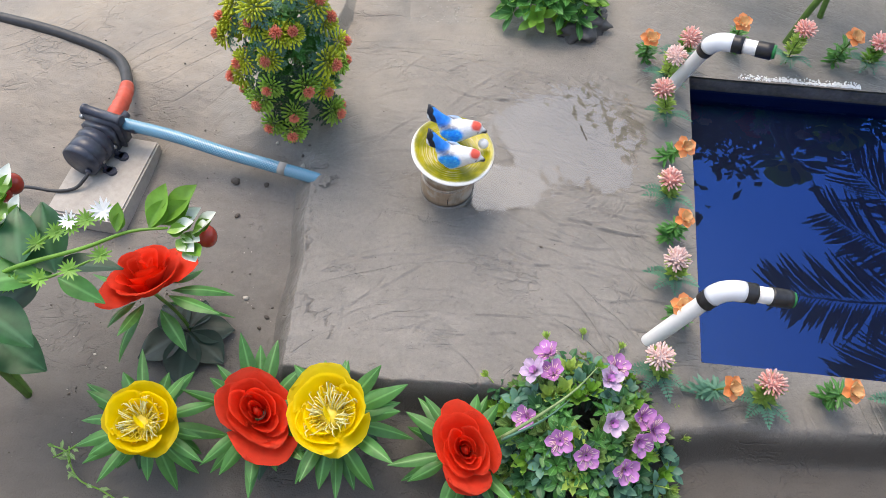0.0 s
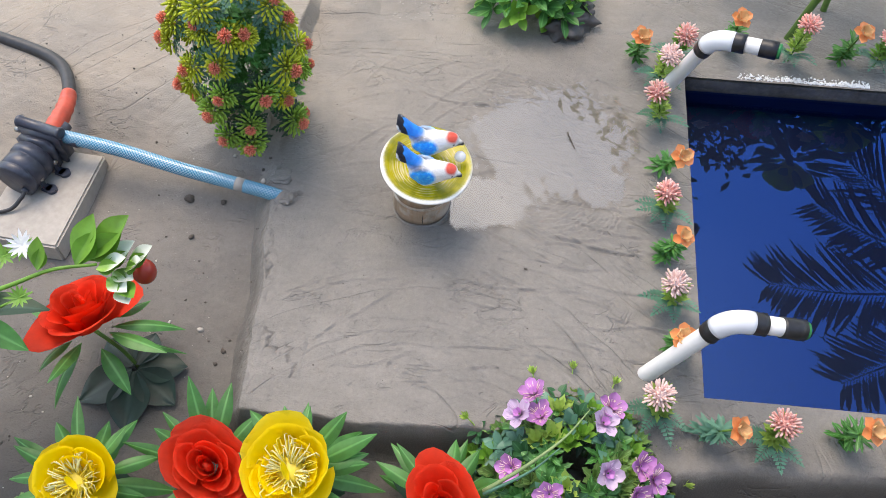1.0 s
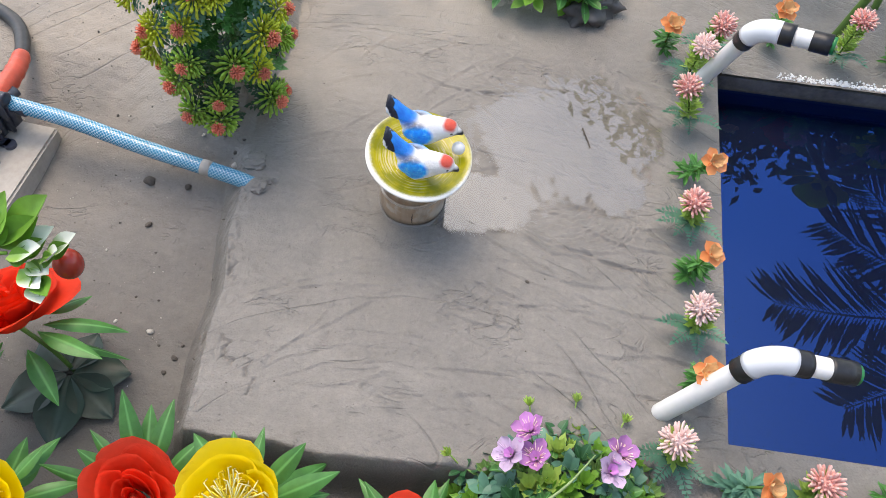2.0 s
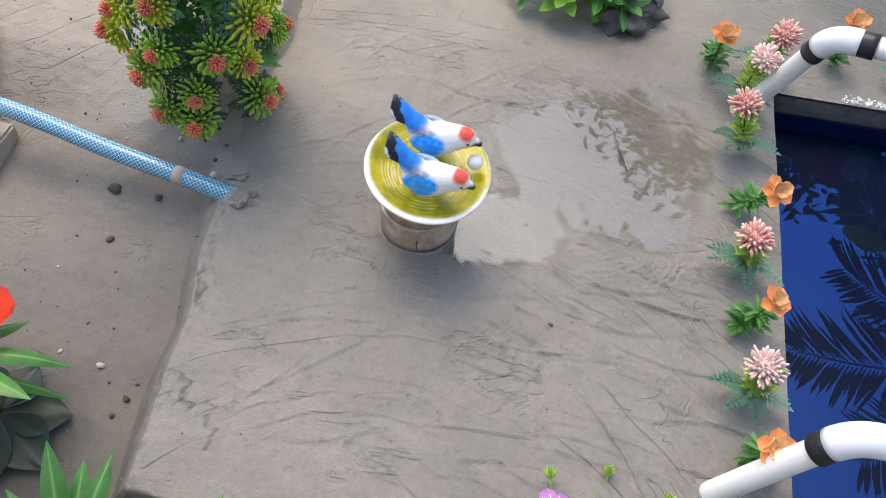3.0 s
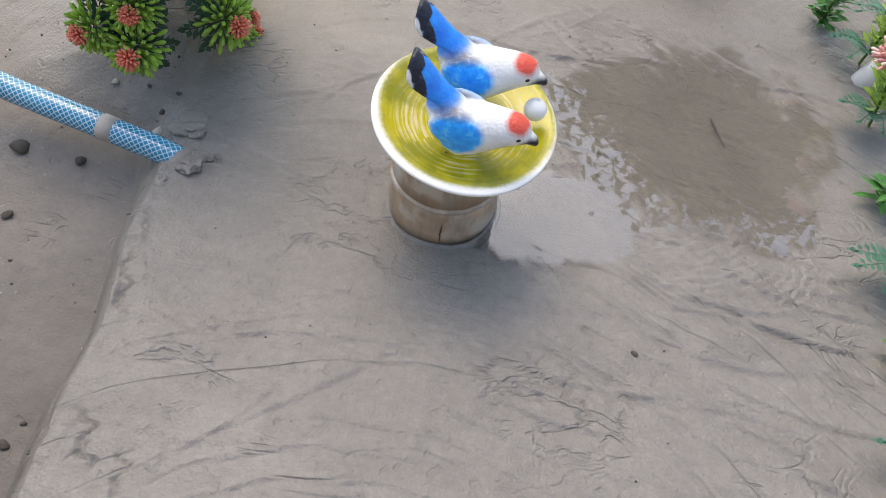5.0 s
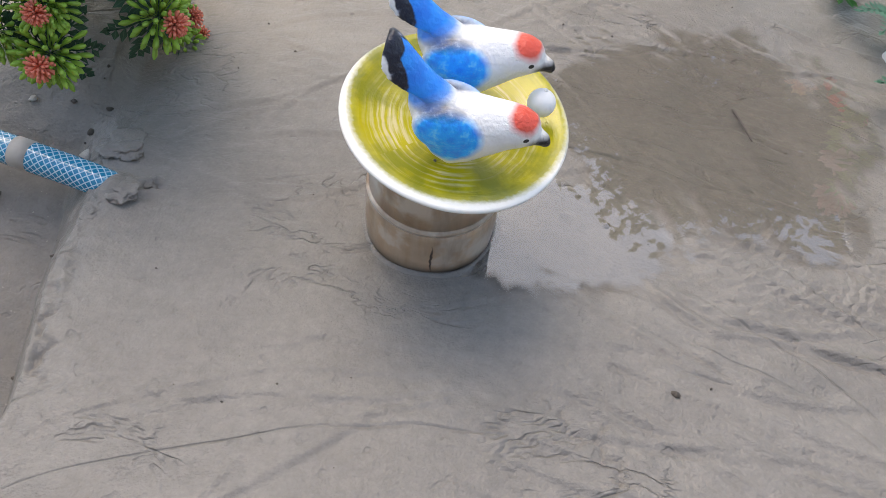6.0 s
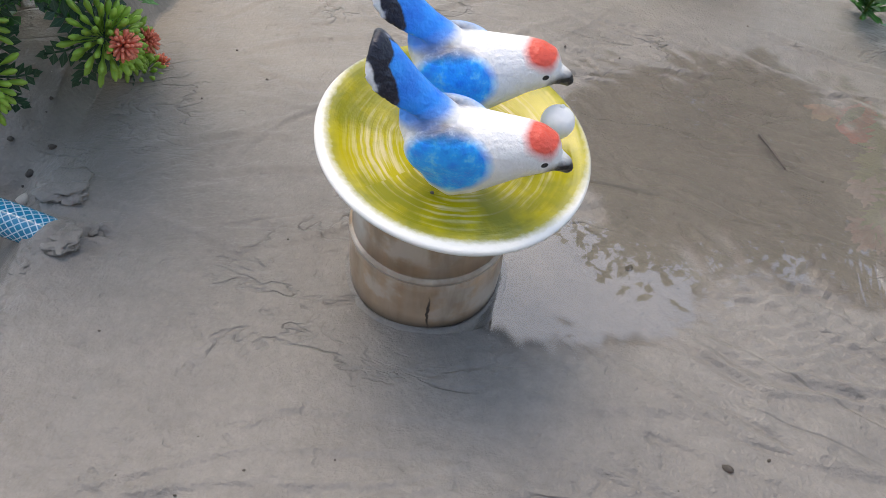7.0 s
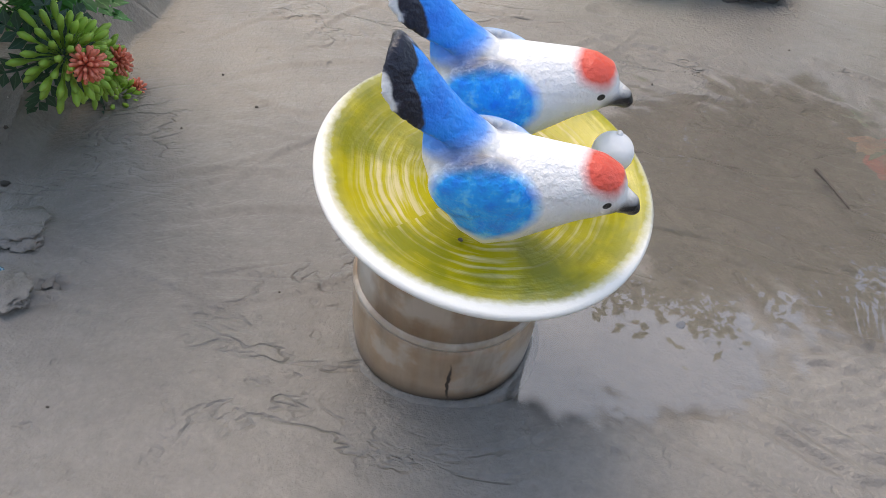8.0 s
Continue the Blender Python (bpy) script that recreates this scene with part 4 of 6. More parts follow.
bud_white.base(bud_white.mix(bud_white.ramp(bud_white.math("ADD", ramp_to.outputs["Fac"], bud_white.math("MULTIPLY", bud_white.noise(140, 3), 0.2)), [(0.42, 0.0), (0.72, 1.0)]), bud_white.color, (0.82, 0.85, 0.76)))
club_yellow = leafmat("yellow_green_club", (0.62, 0.68, 0.05))
club_green = leafmat("green_club", (0.36, 0.58, 0.08))
leaf_mid = leafmat("leaf_muted_green", (0.17, 0.30, 0.085), vein=0.4)
# darkest of the leaf greens, for the flat rosette below the tall rose
leaf_shade = leafmat("leaf_darkest_green", (0.020, 0.046, 0.030), vein=0.3)
stem_green = leafmat("stem_green", (0.10, 0.19, 0.035), 0)
rose_red = leafmat("red_petal", (0.92, 0.070, 0.022), rough=0.7, dark=0.85, light=1.08)
petal_yellow = leafmat("yellow_petal", (0.98, 0.79, 0.010), rough=0.55, dark=0.93, light=1.02)
lip_ = petal_yellow.n("ShaderNodeAttribute")
lip_.attribute_name = "rim"
petal_yellow.base(petal_yellow.mix(petal_yellow.ramp(petal_yellow.math("ADD", lip_.outputs["Fac"], petal_yellow.math("MULTIPLY", petal_yellow.noise(90, 3), 0.25)), [(1.06, 0.0), (1.20, 0.55)]), petal_yellow.color, (0.95, 0.92, 0.42)))
stamen_gold = leafmat("stamen_gold", (0.92, 0.66, 0.06), 0)
stamen_cream = leafmat("stamen_cream", (0.94, 0.84, 0.40), 0)
pink_spike = leafmat("pink_spike", (0.97, 0.48, 0.42), dark=0.88, light=1.1)
pink_pale = leafmat("pale_pink_spike", (0.98, 0.66, 0.60), dark=0.9, light=1.1)
orange_petal = leafmat("orange_petal", (0.97, 0.38, 0.15), rough=0.3, dark=0.85, light=1.12)
orange_edge = leafmat("peach_petal", (0.97, 0.55, 0.27), rough=0.3)
purple_petal = leafmat("purple_petal", (0.60, 0.26, 0.60))
purple_pale = leafmat("pale_purple_petal", (0.66, 0.50, 0.68))
pink_white = leafmat("white_pink_spike", (0.96, 0.74, 0.70), dark=0.9, light=1.1)
coral = leafmat("coral_tuft", (1.0, 0.27, 0.17))
white_petal = leafmat("white_petal", (0.76, 0.79, 0.80))
berry_red = Mat("glossy_berry", (0.30, 0.030, 0.018), 0.2, bump=0.0)
orange_fruit = Mat("orange_fruit", (0.75, 0.16, 0.02), 0.3, bump=0.1)


def fern(bm, m, length, width, n=9):
    """A feathered frond along +y that arches over."""
    for i in range(n):
        t = (i + 0.7) / n
        c = m @ Matrix.Translation((0, length * t, 0.18 * length * math.sin(3.0 * t))) 
        w = width * math.sin(math.pi * (0.18 + 0.80 * t)) ** 0.8
        for s in (-1, 1):
            blade(bm, c @ Matrix.Rotation(-s * 1.0, 4, "Z"), w, length / n * 1.0, 0.1, 0.1, 2, 2)
    blade(bm, m @ Matrix.Translation((0, length * 0.85, 0.05 * length)), length * 0.25, width * 0.4, -0.2, 0.1, 2, 2)
    tube(bm, [m @ Vector((0, length * t, 0.18 * length * math.sin(3.0 * t))) for t in (0, 0.3, 0.6, 0.95)], 0.0006, 4)


def spikes(bm, m, r, n, w, rnd, low=0.15, tip=0.0):
    """Thin tapering spikes all over the upper half of a ball."""
    for i in range(n):
        z = low + (1 - low) * (i + 0.5) / n
        a = i * 2.39996 + rnd.random() * 0.3
        d = Vector((math.cos(a) * math.sqrt(1 - z * z), math.sin(a) * math.sqrt(1 - z * z), z))
        k = r * (0.85 + 0.25 * rnd.random())
        tube(bm, [m @ (d * (tip * k)), m @ (d * k * 0.6), m @ (d * k * 0.93), m @ (d * k)], [w * 0.5, w, w * 1.1, w * 0.35], 5)


def toward(base, head):
    return (Vector(head) - Vector(base))


def small_pink(base, head, pale, seed, size=1.0):
    rnd = random.Random(seed)
    base, head = Vector(base), Vector(head)
    o = head - base
    words = "pale pink" if pale else "pink"
    t = thing("spiky_flower", words + " spiky plastic flower with fern leaves in mud", "flower", Matrix.Translation(base), "small flowers round the pool")
    bm = bmesh.new()
    tube(bm, bent([(0, 0, -0.012), o * 0.4 + Vector((0, 0, 0.004)), o * 0.95], 5), 0.0013, 6)
    part("stem", bm, stem_green, t)
    for i in range(5):
        a = -1.57 + (i - 2) * 0.75 + rnd.uniform(-0.2, 0.2) + (3.1 if i == 4 else 0)
        bm = bmesh.new()
        fern(bm, aim((math.cos(a), math.sin(a), 0.25), o * 0.16) , 0.038 * size * rnd.uniform(0.85, 1.2), 0.0115, 9)
        part("fern_leaf", bm, leaf_blue, t)
    bm = bmesh.new()
    for i in range(120):
        a, f = i * 2.4, rnd.uniform(0.22, 0.92)
        d = Vector((math.cos(a), math.sin(a), rnd.uniform(0.1, 0.9)))
        blade(bm, aim(d, o * f + d * 0.002, rnd.uniform(-0.4, 0.4)), rnd.uniform(0.012, 0.021) * size, 0.0052, 0.3, 0.3, 5, 2, lobes=1)
    part("leaf_collar", bm, leaf_lime if rnd.random() < 0.7 else leaf_fresh, t, "lime-green toothed collar")
    axis_ = (o.normalized() + Vector((0, -0.25, 0.5))).normalized()
    bm = bmesh.new()
    spikes(bm, stand(axis_, o * 0.93), 0.0185 * size, 52, 0.00135, rnd)
    ball(bm, stand(axis_, o * 0.93) @ Matrix.Translation((0, 0, 0.004)) @ scale(0.0085 * size), 14, 10)
    head_ = part("flower_head", bm, pink_white if pale else pink_spike, t)
    bm = bmesh.new()
    spikes(bm, stand(axis_, o * 0.93 + axis_ * 0.001, 0.6), 0.0196 * size, 26, 0.0013, rnd, 0.02, 0.45)
    part("spike_layer", bm, pink_pale, head_)
    return t


def small_orange(base, head, seed, size=1.0):
    rnd = random.Random(seed)
    base, head = Vector(base), Vector(head)
    o = head - base
    t = thing("orange_flower", "orange glossy plastic flower with green leaf tuft stuck in mud", "flower", Matrix.Translation(base), "small flowers round the pool")
    bm = bmesh.new()
    tube(bm, bent([(0, 0, -0.012), o * 0.5, o * 0.97], 5), 0.0013, 6)
    part("stem", bm, stem_green, t)
    bm = bmesh.new()
    for i in range(54):
        a, f = i * 2.4, rnd.uniform(0.05, 0.66)
        d = Vector((math.cos(a), math.sin(a), rnd.uniform(0.3, 1.3)))
        blade(bm, aim(d, o * f, rnd.uniform(-0.5, 0.5)), rnd.uniform(0.016, 0.026) * size, 0.0056, -0.5, 0.3, 4, 2, lobes=1)
    part("leaf_tuft", bm, leaf_green if rnd.random() < 0.6 else leaf_blue, t)
    axis_ = (o.normalized() + Vector((0.1, -0.35, 0.35))).normalized()
    f = stand(axis_, o)
    for i in range(5):
        bm = bmesh.new()
        m = f @ Matrix.Rotation(i * 1.2566 + rnd.uniform(-0.15, 0.15), 4, "Z") @ Matrix.Rotation(0.02 + rnd.uniform(-0.12, 0.15), 4, "X")
        blade(bm, m, 0.0178 * size, 0.0142 * size, 0.35, 0.45, 5, 4, tip=0.95, wide=0.6)
        part("petal", bm, orange_petal, t)
    for i in range(6):
        bm = bmesh.new()
        m = f @ Matrix.Rotation(i * 1.047 + 0.5 + rnd.uniform(-0.2, 0.2), 4, "Z") @ Matrix.Translation((0, 0.001, 0.002)) @ Matrix.Rotation(0.5 + rnd.uniform(-0.15, 0.2), 4, "X")
        blade(bm, m, 0.0130 * size, 0.0098 * size, 0.5, 0.5, 5, 4, tip=0.95, wide=0.6, ruffle=0.10, seed=seed * 7 + i)
        part("inner_petal", bm, orange_edge, t)
    bm = bmesh.new()
    for i in range(22):
        a = i * 2.4
        k = 0.004 + 0.004 * (i % 3) / 2
        blade(bm, f @ Matrix.Rotation(a, 4, "Z") @ Matrix.Translation((0, k * 0.4, 0.002)) @ Matrix.Rotation(0.9, 4, "X"), 0.0105 * size, 0.003, 0.2, 0.3, 3, 2, tip=0.8)
    part("flower_centre", bm, orange_edge, t)
    return t


small_orange((0.338, 1.069, 0), (0.332, 1.046, 0.066), 1)
small_pink((0.402, 1.075, 0), (0.388, 1.023, 0.092), False, 2)
small_pink((0.366, 1.020, 0), (0.359, 0.978, 0.095), True, 3)
small_pink((0.358, 0.934, 0), (0.333, 0.918, 0.083), False, 4)
small_orange((0.342, 0.846, 0), (0.353, 0.811, 0.070), 5)
small_pink((0.340, 0.768, 0), (0.327, 0.756, 0.065), False, 6)
small_orange((0.325, 0.694, 0), (0.338, 0.691, 0.056), 7, 0.95)
small_pink((0.328, 0.624, 0), (0.317, 0.619, 0.064), True, 8)
small_orange((0.322, 0.560, 0), (0.312, 0.543, 0.070), 9, 0.95)
small_pink((0.288, 0.476, 0), (0.278, 0.476, 0.058), True, 10, 1.05)
small_orange((0.490, 1.092, 0), (0.481, 1.071, 0.080), 11)
small_pink((0.578, 1.068, 0), (0.580, 1.056, 0.085), False, 12)
small_orange((0.655, 1.066, 0), (0.656, 1.042, 0.080), 13)
small_pink((0.712, 1.060, 0), (0.699, 1.033, 0.080), False, 14)
small_orange((0.330, 0.452, 0), (0.359, 0.437, 0.055), 15)
small_pink((0.412, 0.440, 0), (0.410, 0.442, 0.060), False, 16)
small_orange((0.492, 0.446, 0), (0.506, 0.436, 0.055), 17)
small_pink((0.585, 0.440, 0), (0.585, 0.438, 0.055), False, 18)


def bowl_petal(bm, m, turn, span, r0, r1, h, flare=0.0, rnd=None, dip=0.22, rows=8, cols=10):
    """A petal as a piece of an open bowl round the z axis, its rim rounded and rolled outward."""
    w1, w2 = rnd.random() * 6, rnd.random() * 6
    rim = bm.verts.layers.float.new("rim")
    grid = []
    for i in range(rows + 1):
        row = []
        for k in range(cols + 1):
            s = 2 * k / cols - 1
            t = i / rows * (1 - dip * abs(s) ** 2.6)
            r = r0 + (r1 - r0) * t ** 0.8 + flare * max(0, t - 0.45) ** 2 * 2.2
            r *= 1 + 0.035 * t * math.sin(4 * s + w1) + 0.02 * math.sin(9 * s + w2) * t
            z = h * (t ** 1.15) - 0.9 * flare * max(0, t - 0.6) ** 2 * 2.5
            a = turn + s * span * (0.45 + 0.55 * t ** 0.6)
            v = bm.verts.new(m @ Vector((r * math.cos(a), r * math.sin(a), z)))
            v[rim] = max(i / rows, abs(s) ** 2)
            row.append(v)
        grid.append(row)
    for a, b in zip(grid, grid[1:]):
        for k in range(cols):
            bm.faces.new((a[k], a[k + 1], b[k + 1], b[k]))
    bmesh.ops.solidify(bm, geom=bm.faces[:], thickness=0.0006)


def flower_leaves(t, o, axis_, rnd, n, length, width, material, reach=0.012, rise=0.15, skew=0.0, crowd=None):
    f = stand(axis_, o)
    for i in range(n):
        a = i * 6.283 / n + rnd.uniform(-0.34, 0.34) + skew
        bm = bmesh.new()
        m = f @ Matrix.Rotation(a, 4, "Z") @ Matrix.Translation((0, reach, 0)) @ Matrix.Rotation(rise + rnd.uniform(-0.25, 0.25), 4, "X") @ Matrix.Rotation(rnd.uniform(-0.4, 0.4), 4, "Y")
        near_other = crowd is not None and (m.to_3x3() @ Vector((0, 1, 0))).dot(Vector(crowd)) > 0.7
        blade(bm, m, length * rnd.uniform(0.65, 1.10) * (0.55 if near_other else 1.0), width * rnd.uniform(0.85, 1.2), rnd.uniform(-0.9, 0.3), -0.3, 10, 4, wide=0.42)
        part("leaf", bm, material, t)


def build_rose(base, head, axis_, seed, label, size=1.0, leaves=15, stem=0.0026, skirt=8):
    rnd = random.Random(seed)
    base, head, axis_ = Vector(base), Vector(head), Vector(axis_).normalized()
    o = head - base - axis_ * 0.030 * size
    t = thing("red_rose", label, "flower", Matrix.Translation(base), "large cloth flowers")
    bm = bmesh.new()
    tube(bm, bent([(0, 0, -0.015), Vector((o.x * 0.3, o.y * 0.3, o.z * 0.5)), o], 6), stem, 8)
    part("stem", bm, stem_green, t)
    f = stand(axis_, o, rnd.uniform(-0.5, 0.5)) @ Matrix.Diagonal((0.82, 1.14, 1, 1))
    layers = [(1, 2.9, 0.0008, 0.0030, 0.040, 0.0, 0.0), (1, 2.6, 0.002, 0.0060, 0.043, 0.0, 1.0), (2, 1.9, 0.004, 0.0095, 0.044, 0.0, 0.9), (3, 1.35, 0.006, 0.0150, 0.044, 0.002, 0.4), (3, 1.25, 0.008, 0.0225, 0.043, 0.005, 0.2),
              (3, 1.25, 0.009, 0.0300, 0.038, 0.008, 1.2), (3, 1.15, 0.010, 0.0370, 0.032, 0.012, 0.1), (2, 1.0, 0.010, 0.0420, 0.024, 0.016, 0.9)]
    for n, span, r0, r1, h, flare, turn in layers:
        for i in range(n):
            bm = bmesh.new()
            bowl_petal(bm, f, turn + i * 6.283 / n + rnd.uniform(-0.2, 0.2), span * rnd.uniform(0.9, 1.1), r0 * size, r1 * size * rnd.uniform(0.86, 1.14), h * size * rnd.uniform(0.88, 1.08), flare * size, rnd, rnd.uniform(0.16, 0.34))
            part("petal", bm, rose_red, t)
    bm = bmesh.new()
    ball(bm, f @ Matrix.Translation((0, 0, 0.020 * size)) @ scale(0.006 * size, 0.006 * size, 0.014 * size), 14, 10)
    part("flower_centre", bm, rose_red, t)
    flower_leaves(t, o - axis_ * 0.002, axis_, rnd, leaves, 0.066 * size, 0.0155 * size, leaf_green, 0.026)
    flower_leaves(t, o - axis_ * 0.022, axis_, rnd, skirt, 0.072 * size, 0.0165 * size, leaf_green, 0.018, -0.25, 0.5)
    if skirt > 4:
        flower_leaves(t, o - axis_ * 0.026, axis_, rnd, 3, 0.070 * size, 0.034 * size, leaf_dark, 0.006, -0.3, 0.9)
    return t


def build_peony(base, head, axis_, seed, label, size=1.0, stem=0.0026, crowd=None):
    rnd = random.Random(seed)
    base, head, axis_ = Vector(base), Vector(head), Vector(axis_).normalized()
    o = head - base - axis_ * 0.022 * size
    t = thing("yellow_peony", label, "flower", Matrix.Translation(base), "large cloth flowers")
    bm = bmesh.new()
    tube(bm, bent([(0, 0, -0.015), Vector((o.x * 0.3, o.y * 0.3, o.z * 0.5)), o], 6), stem, 8)
    part("stem", bm, stem_green, t)
    f = stand(axis_, o)
    for n, span, r0, r1, h, flare, turn in ((2, 1.35, 0.010, 0.025, 0.036, 0.002, 0.5), (3, 1.25, 0.011, 0.033, 0.036, 0.003, 0.1), (2, 1.20, 0.012, 0.039, 0.032, 0.006, 0.9), (2, 1.05, 0.012, 0.043, 0.025, 0.010, 2.3)):
        for i in range(n):
            bm = bmesh.new()
            bowl_petal(bm, f, turn + i * 6.283 / n + rnd.uniform(-0.2, 0.2), span * rnd.uniform(0.9, 1.1), r0 * size, r1 * size * rnd.uniform(0.88, 1.12), h * size * rnd.uniform(0.8, 1.1), flare * size, rnd, rnd.uniform(0.14, 0.28))
            part("petal", bm, petal_yellow, t)
    for name, mt, n, k in (("stamen_tuft", stamen_cream, 60, 1.05), ("stamen_tuft", stamen_gold, 55, 0.85)):
        bm = bmesh.new()
        for i in range(n):
            a, r = rnd.random() * 6.283, rnd.uniform(0.003, 0.014)
            top = rnd.uniform(0.012, 0.024) * k
            d = Vector((math.cos(a), math.sin(a), 0))
            s = Vector((-d.y, d.x, 0)) * rnd.uniform(-0.008, 0.008)
            p = [d * r + Vector((0, 0, 0.006)), d * (r + top * 0.25) + Vector((0, 0, 0.010 + top * 0.5)), d * (r + top * 0.7) + s * 0.5 + Vector((0, 0, 0.010 + top)), d * (r + top * 0.75) + s + Vector((0, 0, 0.009 + top * 0.85))]
            tube(bm, [f @ (q * size) for q in p], 0.00060, 4)
        part(name, bm, mt, t, "thin curled stamens")
    bm = bmesh.new()
    ball(bm, f @ Matrix.Translation((0, 0, 0.006 * size)) @ scale(0.014 * size, 0.014 * size, 0.008 * size), 16, 10)
    part("flower_centre", bm, stamen_gold, t)
    bm = bmesh.new()
    blade(bm, f @ Matrix.Translation((0, -0.002, 0.016)) @ Matrix.Rotation(2.0, 4, "Z") @ Matrix.Rotation(0.9, 4, "X"), 0.024 * size, 0.018 * size, 0.9, 0.3, 5, 4, tip=0.9)
    part("inner_petal", bm, petal_yellow, t)
    flower_leaves(t, o - axis_ * 0.002, axis_, rnd, 15, 0.062 * size, 0.0150 * size, leaf_green, 0.026, crowd=crowd)
    flower_leaves(t, o - axis_ * 0.024, axis_, rnd, 9, 0.072 * size, 0.0165 * size, leaf_green, 0.018, -0.3, 0.3, crowd)
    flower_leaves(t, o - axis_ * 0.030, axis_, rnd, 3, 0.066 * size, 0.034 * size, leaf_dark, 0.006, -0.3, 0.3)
    return t


build_rose((-0.350, 0.560, LOW), (-0.384, 0.581, 0.072), (-0.03, 0.42, 1), 21, "red cloth rose on a tall stem above dark leaves", 1.22, 7, 0.0026, 4)
build_rose((-0.235, 0.415, LOW), (-0.214, 0.394, 0.055), (0.12, -0.28, 1), 22, "red cloth rose standing between two yellow flowers", 1.12)
build_rose((0.030, 0.395, LOW), (0.037, 0.359, 0.035), (0.02, -0.32, 1), 23, "red cloth rose beside the purple flower bush", 1.03, 13)
build_peony((-0.375, 0.410, LOW), (-0.348, 0.376, 0.060), (0.10, -0.28, 1), 24, "yellow cloth peony with thin golden stamens", 1.02)
build_peony((-0.140, 0.410, LOW), (-0.124, 0.384, 0.075), (-0.02, -0.20, 1), 25, "yellow cloth peony leaning toward the red rose", 1.15, crowd=(-1, 0.1, 0))

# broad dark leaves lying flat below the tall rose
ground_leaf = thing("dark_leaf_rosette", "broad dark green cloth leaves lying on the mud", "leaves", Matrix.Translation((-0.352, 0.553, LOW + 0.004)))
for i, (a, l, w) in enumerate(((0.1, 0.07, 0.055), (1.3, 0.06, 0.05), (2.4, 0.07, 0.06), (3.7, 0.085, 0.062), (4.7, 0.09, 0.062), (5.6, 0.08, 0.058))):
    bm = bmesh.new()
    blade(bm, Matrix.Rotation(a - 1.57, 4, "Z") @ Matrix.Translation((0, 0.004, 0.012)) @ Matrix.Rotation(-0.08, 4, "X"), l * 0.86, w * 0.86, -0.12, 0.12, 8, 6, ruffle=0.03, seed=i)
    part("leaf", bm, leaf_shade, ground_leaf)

# ---- yellow-green bush with coral tufts ----
SPRIGS = [(-0.305, 0.890, 0.228), (-0.257, 0.858, 0.246), (-0.315, 0.885, 0.203), (-0.221, 0.845, 0.241), (-0.201, 0.850, 0.239), (-0.160, 0.900, 0.221), (-0.140, 0.900, 0.180),
          (-0.240, 0.834, 0.201), (-0.286, 0.854, 0.178), (-0.300, 0.864, 0.145), (-0.155, 0.865, 0.169), (-0.192, 0.842, 0.140), (-0.166, 0.855, 0.125), (-0.246, 0.830, 0.150),
          (-0.264, 0.830, 0.123), (-0.216, 0.828, 0.098), (-0.158, 0.866, 0.070), (-0.255, 0.829, 0.075), (-0.222, 0.826, 0.064)]


def build_sprig_mesh(seed):
    rnd = random.Random(seed)
    meshes = []
    bm = bmesh.new()
    for i in range(62):
        z = -0.15 + 1.10 * (i + 0.5) / 62
        a = i * 2.39996
        d = Vector((math.cos(a) * math.sqrt(1 - z * z), math.sin(a) * math.sqrt(1 - z * z), z)) 
        k = 0.0225 * rnd.uniform(0.85, 1.12) * (1 - 0.22 * z)
        tube(bm, [d * 0.004, d * k * 0.6, d * k * 0.74, d * k * 0.9, d * k], [0.0004, 0.0005, 0.0015, 0.0017, 0.0006], 5)
    meshes.append(("clubs", bm))
    bm = bmesh.new()
    spikes(bm, Matrix.Translation((0, 0, 0.0150)), 0.0088, 46, 0.00085, rnd, -0.2)
    meshes.append(("tuft", bm))
    bm = bmesh.new()
    for i in range(7):
        a = i * 0.9
        d = Vector((math.cos(a), math.sin(a), -0.35))
        fern(bm, aim(d, (0, 0, -0.006)), 0.026 * rnd.uniform(0.8, 1.1), 0.010, 6)
    meshes.append(("fern", bm))
    return meshes


bush = thing("coral_flower_bush", "yellow-green plastic bush with coral tufts rooted in mud", "bush", Matrix.Translation((-0.225, 0.915, -0.035)))
bm = bmesh.new()
tube(bm, bent([(-0.02, 0.085, -0.02), (-0.015, 0.075, 0.06), (0, 0.03, 0.14), (0.004, 0, 0.30)], 5), [0.006] * 11 + [0.004] * 5, 10)
part("stem", bm, stem_green, bush)
kinds = []
for k, (clubm, seed) in enumerate(((club_yellow, 1), (club_green, 2))):
    got = {n: b for n, b in build_sprig_mesh(seed)}
    kinds.append((finish("clubs", got["clubs"], clubm), finish("tuft", got["tuft"], coral), finish("fern_leaf", got["fern"], leaf_dark if k else leaf_blue)))
rnd = random.Random(77)
core = Vector((-0.225, 0.915, -0.035))
places = [Vector(p) for p in SPRIGS]
for i in range(40):
    z = -0.02 + 0.34 * (i + 0.5) / 40
    a = i * 2.39996 + 0.5
    r = 0.080 * (1 - 0.45 * (z / 0.34) ** 3) * (0.8 if z < 0.03 else 1.0)
    p = core + Vector((math.cos(a) * r, math.sin(a) * r, z + 0.05))
    if (p.y > core.y - 0.015 or p.z > 0.24) and all((p - q).length > 0.030 for q in places):
        places.append(p)
